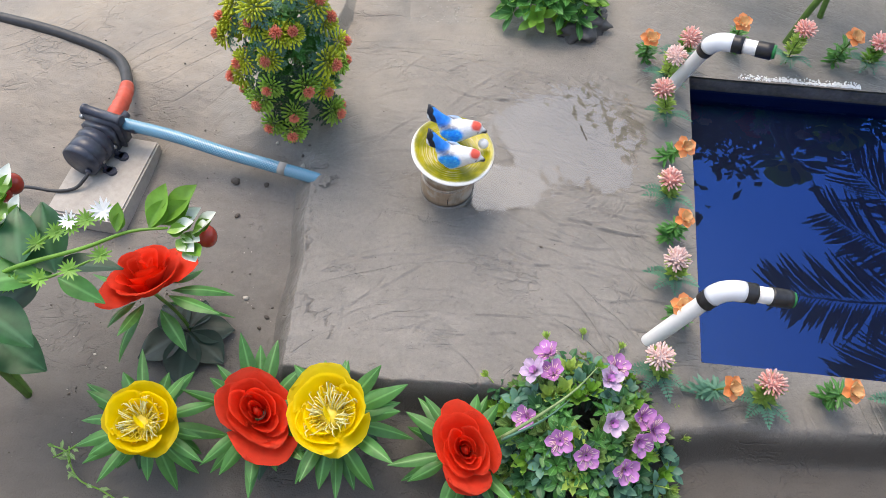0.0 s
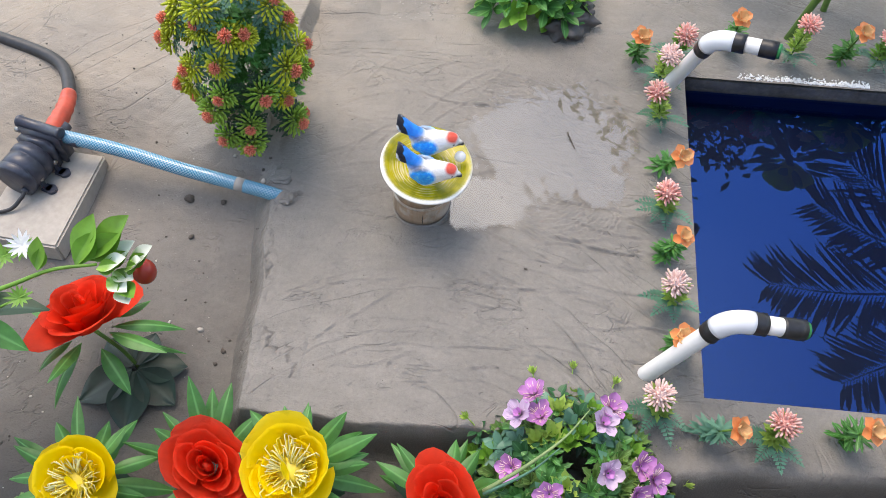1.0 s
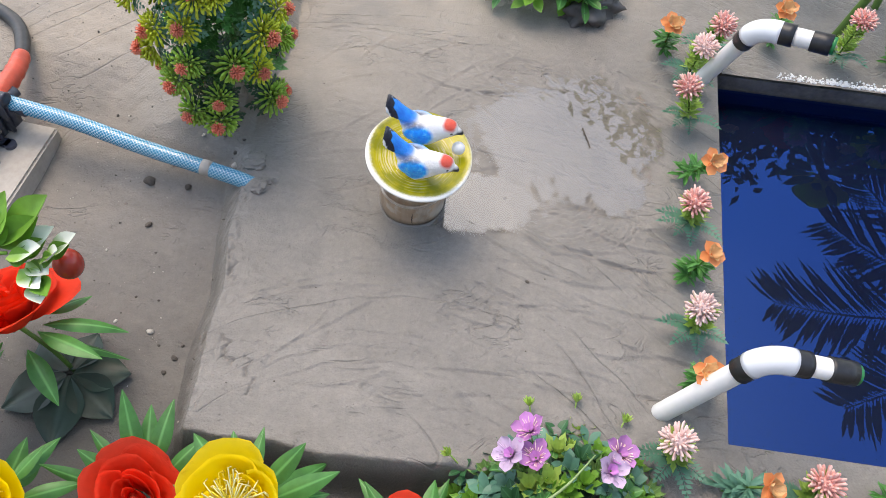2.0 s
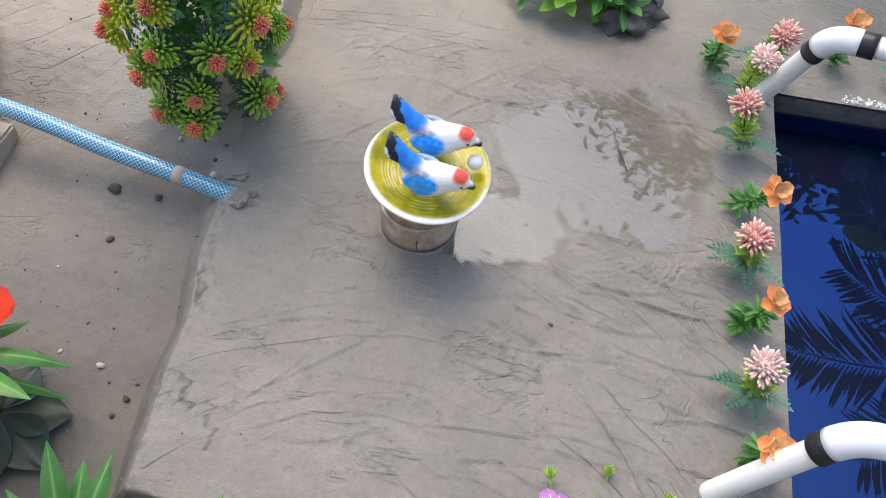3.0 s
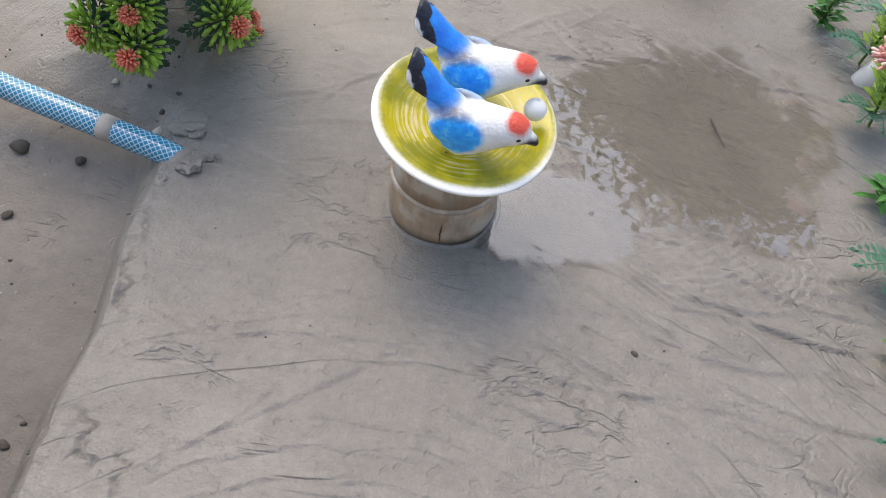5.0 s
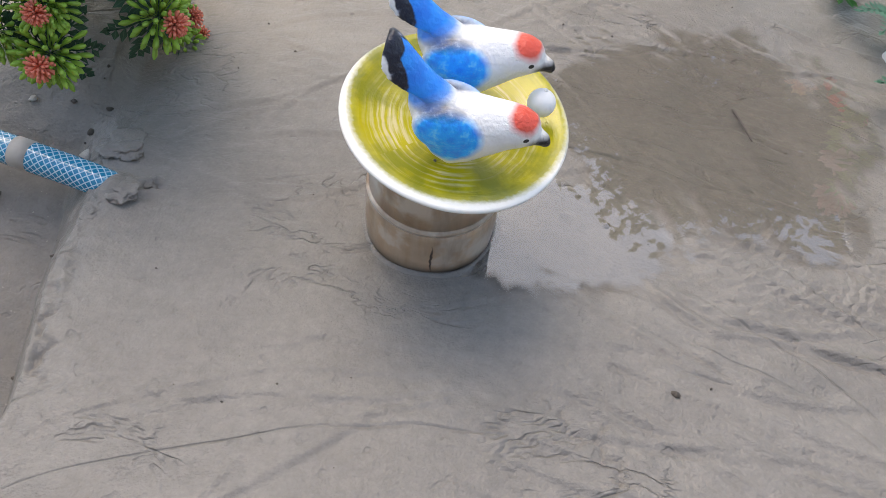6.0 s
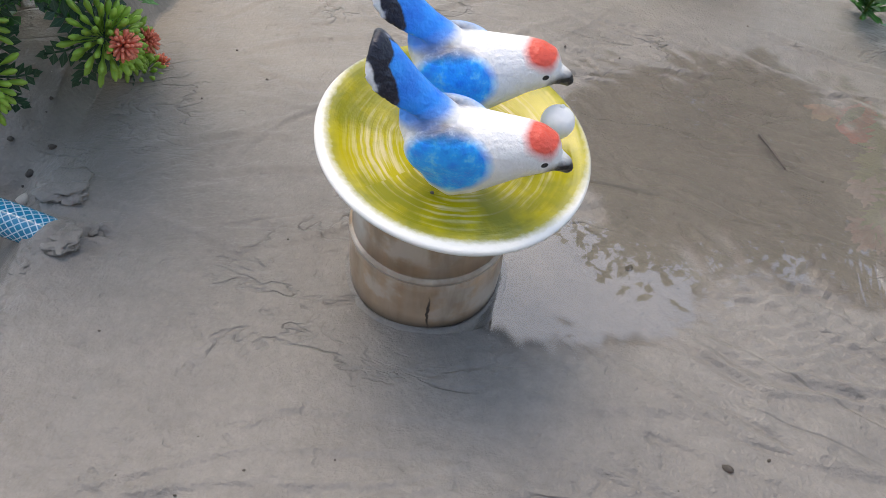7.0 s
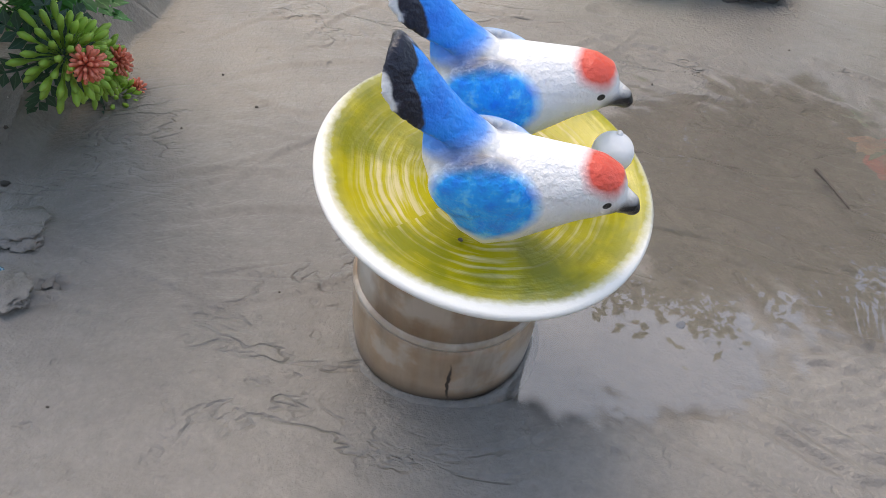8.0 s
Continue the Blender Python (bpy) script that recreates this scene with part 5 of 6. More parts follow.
for i, p in enumerate(places):
    out = (p - Vector((core.x, core.y, min(p.z - 0.015, 0.16)))).normalized()
    # upper sprigs yellower, lower greener: warm sun on the top put into colour
    clubs, tuft, fern_ = kinds[0 if p.z > 0.135 + rnd.uniform(-0.04, 0.04) else 1]
    m = Matrix.Translation(p - core - out * 0.012) @ out.to_track_quat("Z", "Y").to_matrix().to_4x4() @ Matrix.Rotation(rnd.random() * 6, 4, "Z") @ scale(rnd.uniform(0.88, 1.12))
    shared("sprig", clubs, bush, m)
    if i < len(SPRIGS) or rnd.random() < 0.5:
        shared("tuft", tuft, bush, m)
    shared("fern_leaf", fern_, bush, m)
bm = bmesh.new()
for i in range(150):
    z = rnd.uniform(0.09, 0.30)
    a = rnd.random() * 6.283
    d = Vector((math.cos(a), math.sin(a), rnd.uniform(-0.4, 0.5)))
    fern(bm, aim(d, (d.x * 0.012, d.y * 0.012, z), rnd.uniform(-0.5, 0.5)), rnd.uniform(0.04, 0.062), 0.014, 6)
tagged(part("inner_foliage", bm, leaf_green, bush, "green feathery inner foliage"), kind="stuff")

# ---- purple flower bush ----
BLOOMS = [(0.139, 0.481, 0.050), (0.121, 0.457, 0.048), (0.145, 0.456, 0.046), (0.224, 0.462, 0.053), (0.213, 0.444, 0.056), (0.110, 0.398, 0.040), (0.149, 0.369, 0.042), (0.212, 0.388, 0.054),
          (0.248, 0.396, 0.054), (0.261, 0.382, 0.052), (0.241, 0.365, 0.052), (0.178, 0.350, 0.046), (0.222, 0.333, 0.048)]
MID = Vector((0.182, 0.405, LOW))
pbush = thing("purple_flower_bush", "round plastic bush of purple flowers and mixed leaves", "bush", Matrix.Translation(MID))
rnd = random.Random(5)
bm = bmesh.new()
lathe(bm, [(0.030, -0.01), (0.034, 0.0), (0.040, 0.035), (0.041, 0.04), (0.036, 0.041), (0.032, 0.015), (0.004, 0.014)], 24)
part("pot", bm, rubber, pbush, "small dark plastic pot")


def dome(a, q):
    """A point on the bush's dome: q from 0 in the middle to 1 at the skirt."""
    r = 0.120 * q
    return Vector((r * math.cos(a), 1.02 * r * math.sin(a), 0.098 - 0.075 * q ** 2.4 - 0.035 * math.exp(-(q / 0.16) ** 2)))


def rosette(bm, m, n, length, width, rnd, rise, lobes=0, curl=0.3, rings=1, wide=0.45):
    for j in range(rings):
        for i in range(n):
            a = i * 6.283 / n + j * 0.6 + rnd.uniform(-0.15, 0.15)
            blade(bm, m @ Matrix.Rotation(a, 4, "Z") @ Matrix.Translation((0, 0.001, 0.002 * j)) @ Matrix.Rotation(rise + 0.45 * j, 4, "X"), length * (1 - 0.2 * j) * rnd.uniform(0.85, 1.1), width, curl, 0.35, 7, 2, lobes=lobes, wide=wide)


for i in range(150):
    q = math.sqrt((i + 0.5) / 150) * 1.04
    a = i * 2.39996
    if q < 0.17:
        continue
    p = dome(a, q)
    d = Vector((p.x, p.y, 0.05 + 0.08 * (1 - q))).normalized()
    bm = bmesh.new()
    pick = rnd.random()
    m = stand((d + Vector((0, 0, 0.6))).normalized(), p - Vector((0, 0, 0.006)), rnd.random() * 6)
    if pick < 0.42:
        rosette(bm, m, 6, 0.023, 0.0092, rnd, 0.55, 1, 0.3, 2)
        part("toothed_leaves", bm, leaf_lime if rnd.random() < 0.22 else (leaf_mid if rnd.random() < 0.6 else leaf_fresh), pbush)
    elif pick < 0.78 and q > 0.3:
        rosette(bm, m, 4, 0.024, 0.0105, rnd, rnd.uniform(0.2, 0.8), 0, rnd.uniform(-0.9, 0.2), 2, 0.6)
        part("oval_leaves", bm, leaf_blue if rnd.random() < 0.5 else (leaf_green if rnd.random() < 0.5 else leaf_deep), pbush)
    elif q > 0.55:
        rosette(bm, m, 9, 0.012, 0.0032, rnd, 0.8, 0, 0.5, 3)
        tube(bm, [m @ Vector((0, 0, 0)), m @ Vector((0, 0, -0.03))], 0.0008, 5)
        part("bud_spray", bm, leaf_lime, pbush)
    else:
        rosette(bm, m, 6, 0.022, 0.007, rnd, 0.4, 1, -0.2, 2)
        part("toothed_leaves", bm, leaf_green, pbush)
# bud sprays that stand out past the bush's skirt on thin stalks
for i in range(15):
    a = 0.25 + i * 0.42 + rnd.uniform(-0.12, 0.12)
    q = rnd.uniform(0.98, 1.10)
    p = Vector((0.120 * q * math.cos(a), 0.122 * q * math.sin(a), rnd.uniform(0.045, 0.075)))
    d = (Vector((p.x, p.y, 0)).normalized() * 0.6 + Vector((0, -0.1, 0.8))).normalized()
    m = stand(d, p, rnd.random() * 6)
    bm = bmesh.new()
    rosette(bm, m, 9, 0.0105, 0.0032, rnd, 0.75, 0, 0.5, 3)
    tube(bm, bent([m @ Vector((0, 0, 0)), p * 0.8 + Vector((0, 0, -0.012)), p * 0.5], 4), 0.0009, 5)
    part("bud_spray", bm, leaf_lime, pbush)
    bm = bmesh.new()
    rosette(bm, stand(d, p * 0.86 + Vector((0, 0, -0.010)), rnd.random() * 6), 4, 0.019, 0.0085, rnd, 0.3, 0, -0.4, 2, 0.6)
    part("oval_leaves", bm, leaf_blue if i % 2 else leaf_deep, pbush)
bm = bmesh.new()
for i in range(260):
    a, q = rnd.random() * 6.283, math.sqrt(rnd.random())
    if q < 0.16:
        continue
    p = dome(a, q) * rnd.uniform(0.62, 0.93)
    d = Vector((math.cos(a), math.sin(a), rnd.uniform(-0.3, 0.9)))
    blade(bm, aim(d, p, rnd.uniform(-0.8, 0.8)), rnd.uniform(0.018, 0.03), rnd.uniform(0.007, 0.012), -0.5, 0.3, 5, 2)
tagged(part("inner_foliage", bm, leaf_dark, pbush, "dark inner foliage"), kind="stuff")
for i, c in enumerate(BLOOMS):
    p = Vector(c) - MID
    up = (Vector((p.x * 2.4, p.y * 2.4 - 0.12, 0.25 + 0.1 * rnd.random()))).normalized()
    f = stand(up, p - up * 0.003, rnd.random() * 6)
    bm = bmesh.new()
    tube(bm, [p * 0.5, p], 0.0009, 5)
    bl = part("bloom", bm, stem_green, pbush, "purple five-petalled bloom")
    pale = i in (1, 4, 7)
    for k in range(5):
        bm = bmesh.new()
        blade(bm, f @ Matrix.Rotation(k * 1.2566, 4, "Z") @ Matrix.Rotation(0.3 + rnd.uniform(-0.12, 0.2), 4, "X"), 0.0200, 0.0140, 0.30, 0.45, 8, 4, tip=0.99, wide=0.66, ruffle=0.05, seed=k)
        part("petal", bm, purple_pale if pale else purple_petal, bl)
        bm = bmesh.new()
        blade(bm, f @ Matrix.Rotation(k * 1.2566 + 0.63, 4, "Z") @ Matrix.Translation((0, 0, 0.001)) @ Matrix.Rotation(0.75, 4, "X"), 0.0095, 0.0075, 0.3, 0.4, 5, 2, tip=0.98, wide=0.7)
        part("inner_petal", bm, purple_petal, bl)
    bm = bmesh.new()
    for k in range(30):
        a = k * 2.4
        d = Vector((math.cos(a), math.sin(a), rnd.uniform(0.25, 0.9)))
        tube(bm, [f @ (d * 0.002), f @ (d * rnd.uniform(0.008, 0.014))], [0.0004, 0.0005], 4)
    part("stamen_tuft", bm, pink_white if not pale else purple_pale, bl)
grass = thing("grass_blade", "long pale green plastic grass blade lying over the bush", "grass")
bm = bmesh.new()
pts = bent([(0.080, 0.374, 0.035), (0.125, 0.392, 0.066), (0.165, 0.418, 0.078), (0.196, 0.452, 0.072)], 6)
tube(bm, pts, [0.0026 * (1 - 0.8 * k / len(pts)) for k in range(len(pts))], 6)
part("blade", bm, leafmat("pale_blade", (0.26, 0.36, 0.15)), grass)
bm = bmesh.new()
pts = bent([(0.080, 0.371, 0.035), (0.128, 0.386, 0.064), (0.16, 0.408, 0.075)], 6)
tube(bm, pts, [0.0022 * (1 - 0.8 * k / len(pts)) for k in range(len(pts))], 6)
part("blade", bm, leaf_blue, grass)

# ---- tall sprig plant with white-tipped buds ----
ROOT = Vector((-0.553, 0.456, LOW))
tall = thing("bud_spray_plant", "tall plastic plant with white-tipped buds, berries and broad leaves", "plant", Matrix.Translation(ROOT))


def spray(points, r, material, label=""):
    bm = bmesh.new()
    p = [q for q in bent([Vector(v) - ROOT for v in points], 6)]
    tube(bm, p, [r * (1 - 0.55 * k / len(p)) for k in range(len(p))], 7)
    part("stem", bm, material, tall, label)
    return p


rnd = random.Random(9)
spray([(-0.553, 0.456, LOW - 0.01), (-0.565, 0.475, 0.0), (-0.56, 0.485, 0.09), (-0.53, 0.485, 0.16)], 0.0065, stem_green)
spray([(-0.553, 0.456, LOW), (-0.575, 0.47, 0.02), (-0.575, 0.49, 0.10), (-0.55, 0.52, 0.18)], 0.005, stem_green)
main = spray([(-0.53, 0.485, 0.16), (-0.482, 0.493, 0.200), (-0.394, 0.510, 0.222), (-0.342, 0.522, 0.238), (-0.300, 0.530, 0.236)], 0.0032, leaf_fresh)
side = spray([(-0.53, 0.485, 0.16), (-0.45, 0.520, 0.215), (-0.41, 0.533, 0.230), (-0.376, 0.546, 0.238)], 0.0022, leaf_fresh)
low_ = spray([(-0.50, 0.480, 0.185), (-0.43, 0.482, 0.205), (-0.36, 0.505, 0.225)], 0.0022, leaf_fresh)
for k, (p, d, l, w, mt) in enumerate((
        ((-0.470, 0.500, 0.200), (-0.020, 0.070, 0.03), 0.075, 0.050, leaf_deep), ((-0.505, 0.470, 0.205), (0.055, 0.030, -0.01), 0.075, 0.050, leaf_green),
        ((-0.515, 0.455, 0.190), (0.060, -0.030, -0.01), 0.085, 0.055, leaf_deep), ((-0.520, 0.440, 0.175), (0.020, -0.060, -0.02), 0.070, 0.050, leaf_green),
        ((-0.436, 0.500, 0.185), (-0.034, 0.078, 0.04), 0.092, 0.062, leaf_deep), ((-0.452, 0.506, 0.178), (-0.05, -0.04, -0.01), 0.085, 0.062, leaf_dark),
        ((-0.548, 0.478, 0.065), (0.06, -0.037, 0.0), 0.078, 0.058, leaf_deep), ((-0.448, 0.512, 0.180), (0.08, 0.004, 0.012), 0.085, 0.034, leaf_dark),
        ((-0.462, 0.531, 0.192), (-0.06, 0.0, 0.0), 0.070, 0.055, leaf_deep), ((-0.430, 0.492, 0.188), (0.05, -0.02, -0.01), 0.060, 0.026, leaf_green),
        ((-0.565, 0.470, 0.10), (0.03, -0.06, 0.0), 0.070, 0.05, leaf_dark), ((-0.500, 0.545, 0.19), (-0.03, 0.05, 0.02), 0.055, 0.035, leaf_fresh), ((-0.49, 0.52, 0.19), (0.02, 0.05, 0.03), 0.05, 0.03, leaf_fresh))):
    bm = bmesh.new()
    blade(bm, aim(d, Vector(p) - ROOT, rnd.uniform(-0.3, 0.3)), l, w, -0.35, 0.25, 12, 6, wide=0.38, ruffle=0.02, lobes=0, seed=k)
    part("leaf", bm, mt, tall, "broad green leaf")
for k, (p, d, l) in enumerate((((-0.320, 0.528, 0.236), (0.35, 0.75, 0.3), 0.042), ((-0.310, 0.535, 0.236), (0.75, 0.45, 0.3), 0.05), ((-0.300, 0.525, 0.235), (0.9, 0.05, 0.2), 0.030), ((-0.295, 0.530, 0.232), (0.9, 0.5, 0.2), 0.032),
                               ((-0.288, 0.528, 0.226), (0.8, -0.5, 0.1), 0.028), ((-0.278, 0.518, 0.226), (0.5, -0.6, 0.0), 0.026), ((-0.292, 0.522, 0.225), (0.6, -0.5, 0.0), 0.028), ((-0.275, 0.535, 0.226), (0.9, 0.35, 0.3), 0.028),
                               ((-0.282, 0.520, 0.215), (0.5, -0.8, 0.1), 0.030), ((-0.525, 0.600, 0.200), (0.3, 0.9, 0.3), 0.03), ((-0.53, 0.585, 0.20), (0.7, 0.2, 0.3), 0.03), ((-0.54, 0.57, 0.20), (0.3, -0.5, 0.5), 0.035), ((-0.353, 0.520, 0.24), (0.1, 0.7, 0.4), 0.026), ((-0.272, 0.524, 0.236), (0.7, -0.1, 0.4), 0.026), ((-0.50, 0.56, 0.20), (0.4, 0.6, 0.4), 0.028), ((-0.512, 0.550, 0.205), (0.7, -0.2, 0.4), 0.030))):
    bm = bmesh.new()
    m = aim(d, Vector(p) - ROOT)
    l *= 1.3
    blade(bm, m, l, l * 0.52, 0.5, 0.5, 8, 4, wide=0.55)
    stalk = part("bud", bm, bud_white if k in (2, 3, 4, 6, 7, 8, 9, 13, 14, 15) else leaf_fresh, tall, "white-tipped green bud")
    bm = bmesh.new()
    blade(bm, m @ Matrix.Rotation(0.5, 4, "Y") @ Matrix.Translation((0, 0, -0.0015)), l * 0.7, l * 0.42, 0.4, 0.5, 6, 4, wide=0.5)
    part("sepal", bm, leaf_fresh, stalk)
for p in ((-0.268, 0.545, 0.200), (-0.535, 0.615, 0.185), (-0.525, 0.628, 0.185)):
    bm = bmesh.new()
    ball(bm, Matrix.Translation(Vector(p) - ROOT) @ scale(0.0125, 0.0125, 0.0155), 18, 12)
    part("berry", bm, berry_red, tall, "glossy red berry")


def aster(p, r, mt, seed):
    rr = random.Random(seed)
    bm = bmesh.new()
    f = stand((0.1, -0.35, 1), Vector(p) - ROOT)
    for i in range(13):
        a = i * 6.283 / 13
        blade(bm, f @ Matrix.Rotation(a, 4, "Z") @ Matrix.Rotation(0.2 + rr.uniform(-0.15, 0.25), 4, "X"), r * rr.uniform(0.85, 1.1), r * 0.24, 0.2, 0.3, 4, 2)
    part("aster" if mt is white_petal else "leaf_whorl", bm, mt, tall, "small white aster" if mt is white_petal else "")


aster((-0.374, 0.547, 0.242), 0.017, white_petal, 1)
aster((-0.412, 0.537, 0.235), 0.013, white_petal, 2)
aster((-0.520, 0.500, 0.215), 0.016, white_petal, 3)
for k, q in enumerate(list(side)[3::3] + list(low_)[2::3]):
    aster(q + ROOT, 0.014, leaf_fresh, 20 + k)

# ---- plants behind ----
back = thing("fruit_bush", "low plastic bush of rounded leaves with an orange fruit", "bush", Matrix.Translation((0.182, 1.198, 0.0)))
rnd = random.Random(31)
for i in range(34):
    q = math.sqrt((i + 0.5) / 34)
    a = i * 2.39996
    p = Vector((0.085 * q * math.cos(a), 0.075 * q * math.sin(a), 0.085 - 0.06 * q * q))
    bm = bmesh.new()
    rosette(bm, stand((p + Vector((0, 0, 0.03))).normalized(), p), 5, 0.040, 0.0150, rnd, 0.40, 0, 0.1, 2, 0.62)
    part("leaf_rosette", bm, leaf_fresh if rnd.random() < 0.55 else leaf_green, back)
bm = bmesh.new()
rosette(bm, stand((0.1, -0.6, 1), (0.022, -0.056, 0.015)), 5, 0.028, 0.014, rnd, 0.2, 0, 0.1, 2, 0.68)
part("leaf_rosette", bm, leaf_fresh, back)
bm = bmesh.new()
tube(bm, [(0, 0, -0.01), (0, 0, 0.08)], 0.01, 8)
part("stem", bm, stem_green, back)
bm = bmesh.new()
ball(bm, Matrix.Translation((0.033, -0.018, 0.092)) @ scale(0.014), 18, 12)
part("fruit", bm, orange_fruit, back, "bright orange fruit")
bm = bmesh.new()
bmesh.ops.create_icosphere(bm, subdivisions=4, radius=1.0)
for v in bm.verts:
    n = noise.noise(v.co * 1.9) * 0.55 + noise.noise(v.co * 4.3) * 0.32 + abs(noise.noise(v.co * 9)) * 0.14
    v.co = v.co * (1 + n)
bmesh.ops.transform(bm, matrix=scale(0.042, 0.028, 0.024), verts=bm.verts)
rock = tagged(part("dark_rock", bm, Mat("dark_slate", (0.075, 0.07, 0.068), 0.5, dark=0.5, light=1.7, bump=0.5)), "small dark jagged rock beside the low bush", "rock")
rock.matrix_basis = pose(0.243, 1.145, 0.008, 0, 0, 35)
build_peony((0.585, 1.118, -0.002), (0.705, 1.105, 0.270), (-0.1, -0.35, 1), 41, "yellow cloth peony on a tall stem behind the pool", 1.1, 0.0060)
build_rose((0.665, 1.185, -0.002), (0.660, 1.235, 0.270), (0, -0.25, 1), 42, "red cloth rose on a tall stem behind the pool", 1.05, 9, 0.0055)
build_peony((0.790, 1.180, -0.002), (0.830, 1.200, 0.260), (0.1, -0.2, 1), 43, "yellow cloth peony standing behind the pool", 1.05)
build_rose((0.500, 1.240, -0.002), (0.520, 1.260, 0.250), (-0.1, -0.2, 1), 44, "red cloth rose standing behind the pool", 1.0, 9)

# ---- bits on the ground ----
grit = Mat("pale_grit", (0.50, 0.46, 0.40), 0.7, bump=0.3)
clod = Mat("dark_clod", (0.10, 0.085, 0.07), 0.8, bump=0.6)
lime = Mat("white_lime_powder", (0.80, 0.80, 0.78), 0.9, bump=0.4)


def pebble_mesh(seed, material):
    bm = bmesh.new()
    bmesh.ops.create_icosphere(bm, subdivisions=2, radius=1.0)
    for v in bm.verts:
        v.co = v.co * (1 + 0.35 * noise.noise(v.co * 1.3 + Vector((seed * 7.1, 0, 0))))
        v.co.z *= 0.6
    return finish("pebble", bm, material)


pebbles = [pebble_mesh(k, grit if k % 2 else clod) for k in range(6)]
for k, (x, y, r) in enumerate(((-0.283, 0.616, 0.0058), (-0.325, 0.626, 0.0035), (-0.27, 0.60, 0.0025), (-0.31, 0.66, 0.0024), (-0.36, 0.72, 0.0022), (-0.317, 0.757, 0.0045), (-0.275, 0.807, 0.0065), (-0.282, 0.903, 0.003), (-0.244, 0.88, 0.0025),
                               (-0.256, 0.566, 0.0042), (-0.242, 0.60, 0.003), (-0.40, 0.62, 0.0025), (-0.48, 0.52, 0.003), (-0.50, 0.46, 0.0032), (-0.46, 0.50, 0.0022), (-0.34, 0.86, 0.0028), (-0.39, 0.914, 0.003), (-0.30, 0.72, 0.002), (-0.22, 0.848, 0.0038), (0.145, 0.677, 0.0034), (-0.261, 0.866, 0.0040), (-0.234, 0.866, 0.0030), (-0.210, 0.863, 0.0032), (-0.218, 0.830, 0.0066), (-0.324, 0.812, 0.0100), (-0.316, 0.757, 0.0060), (-0.248, 0.584, 0.0050), (0.119, 0.798, 0.0030))):
    ob = tagged(new("pebble", pebbles[(1 if k in (0, 1, 4, 7, 12, 14, 20, 23) else 0) + 2 * (k % 3)]), "small rough pebble pressed into the grey mud", "pebble", "pebbles on the mud")
    ob.matrix_basis = Matrix.Translation((x, y, height(x, y) + r * 0.2)) @ Matrix.Rotation(k * 1.3, 4, "Z") @ scale(r * 0.78, r * 0.6, r * 0.7)


for k, (x, y, r, sx) in enumerate(((-0.186, 0.823, 0.013, 1.2), (-0.178, 0.786, 0.011, 0.9), (-0.197, 0.806, 0.007, 1.3), (-0.168, 0.800, 0.008, 0.8), (-0.193, 0.772, 0.006, 1.4))):
    bm = bmesh.new()
    bmesh.ops.create_icosphere(bm, subdivisions=4, radius=1.0)
    for v in bm.verts:
        v.co = v.co * (1 + 0.75 * noise.noise(v.co * 1.5 + Vector((k * 3.7, 0, 0))) + 0.30 * noise.noise(v.co * 3.7 + Vector((0, k * 2.3, 0))) + 0.12 * noise.noise(v.co * 9))
    bmesh.ops.transform(bm, matrix=Matrix.Translation((x, y, height(x, y) - r * 0.10)) @ Matrix.Rotation(k * 1.1, 4, "Z") @ scale(r * sx * 0.85, r * 0.85, r * 0.20), verts=bm.verts)
    tagged(part("mud_lump", bm, mud), "lump of grey mud pressed round the hose end", "mud", "mud lumps at the hose")


def scatter(name, label, material, n, pick, rmin, rmax, seed):
    rr = random.Random(seed)
    bm = bmesh.new()
    for _ in range(n):
        x, y = pick(rr)
        r = rr.uniform(rmin, rmax) * rr.random() ** 0.7
        bmesh.ops.create_icosphere(bm, subdivisions=1, radius=r, matrix=pose(x, y, height(x, y) + r * 0.25, rr.random() * 90, rr.random() * 90, 0) @ scale(1, 0.8, 0.6))
    return tagged(part(name, bm, material, smooth=False), label, "grit", kind="stuff")


def twig(points, r, label):
    bm = bmesh.new()
    p = bent(points, 5)
    tube(bm, p, [r * (1 - 0.6 * k / len(p)) for k in range(len(p))], 6)
    return tagged(part("twig", bm, Mat("dark_wet_twig", (0.07, 0.055, 0.045), 0.5, bump=0.3)), label, "twig")


twig([(0.219, 0.914, 0.0006), (0.223, 0.899, 0.0009), (0.227, 0.882, 0.0004)], 0.0011, "thin dark twig lying in the shallow puddle")
for x, y, z, r in ((0.002, 0.721, 0.0955, 0.0016), (-0.025, 0.733, 0.0972, 0.0017), (0.006, 0.742, 0.0955, 0.0011)):
    ob = tagged(new("grit", pebbles[0]), "dark speck of mud on the yellow dish", "grit", "specks on the dish")
    ob.matrix_basis = Matrix.Translation((x, y, z)) @ scale(r * 0.8, r * 0.7, r * 0.6)

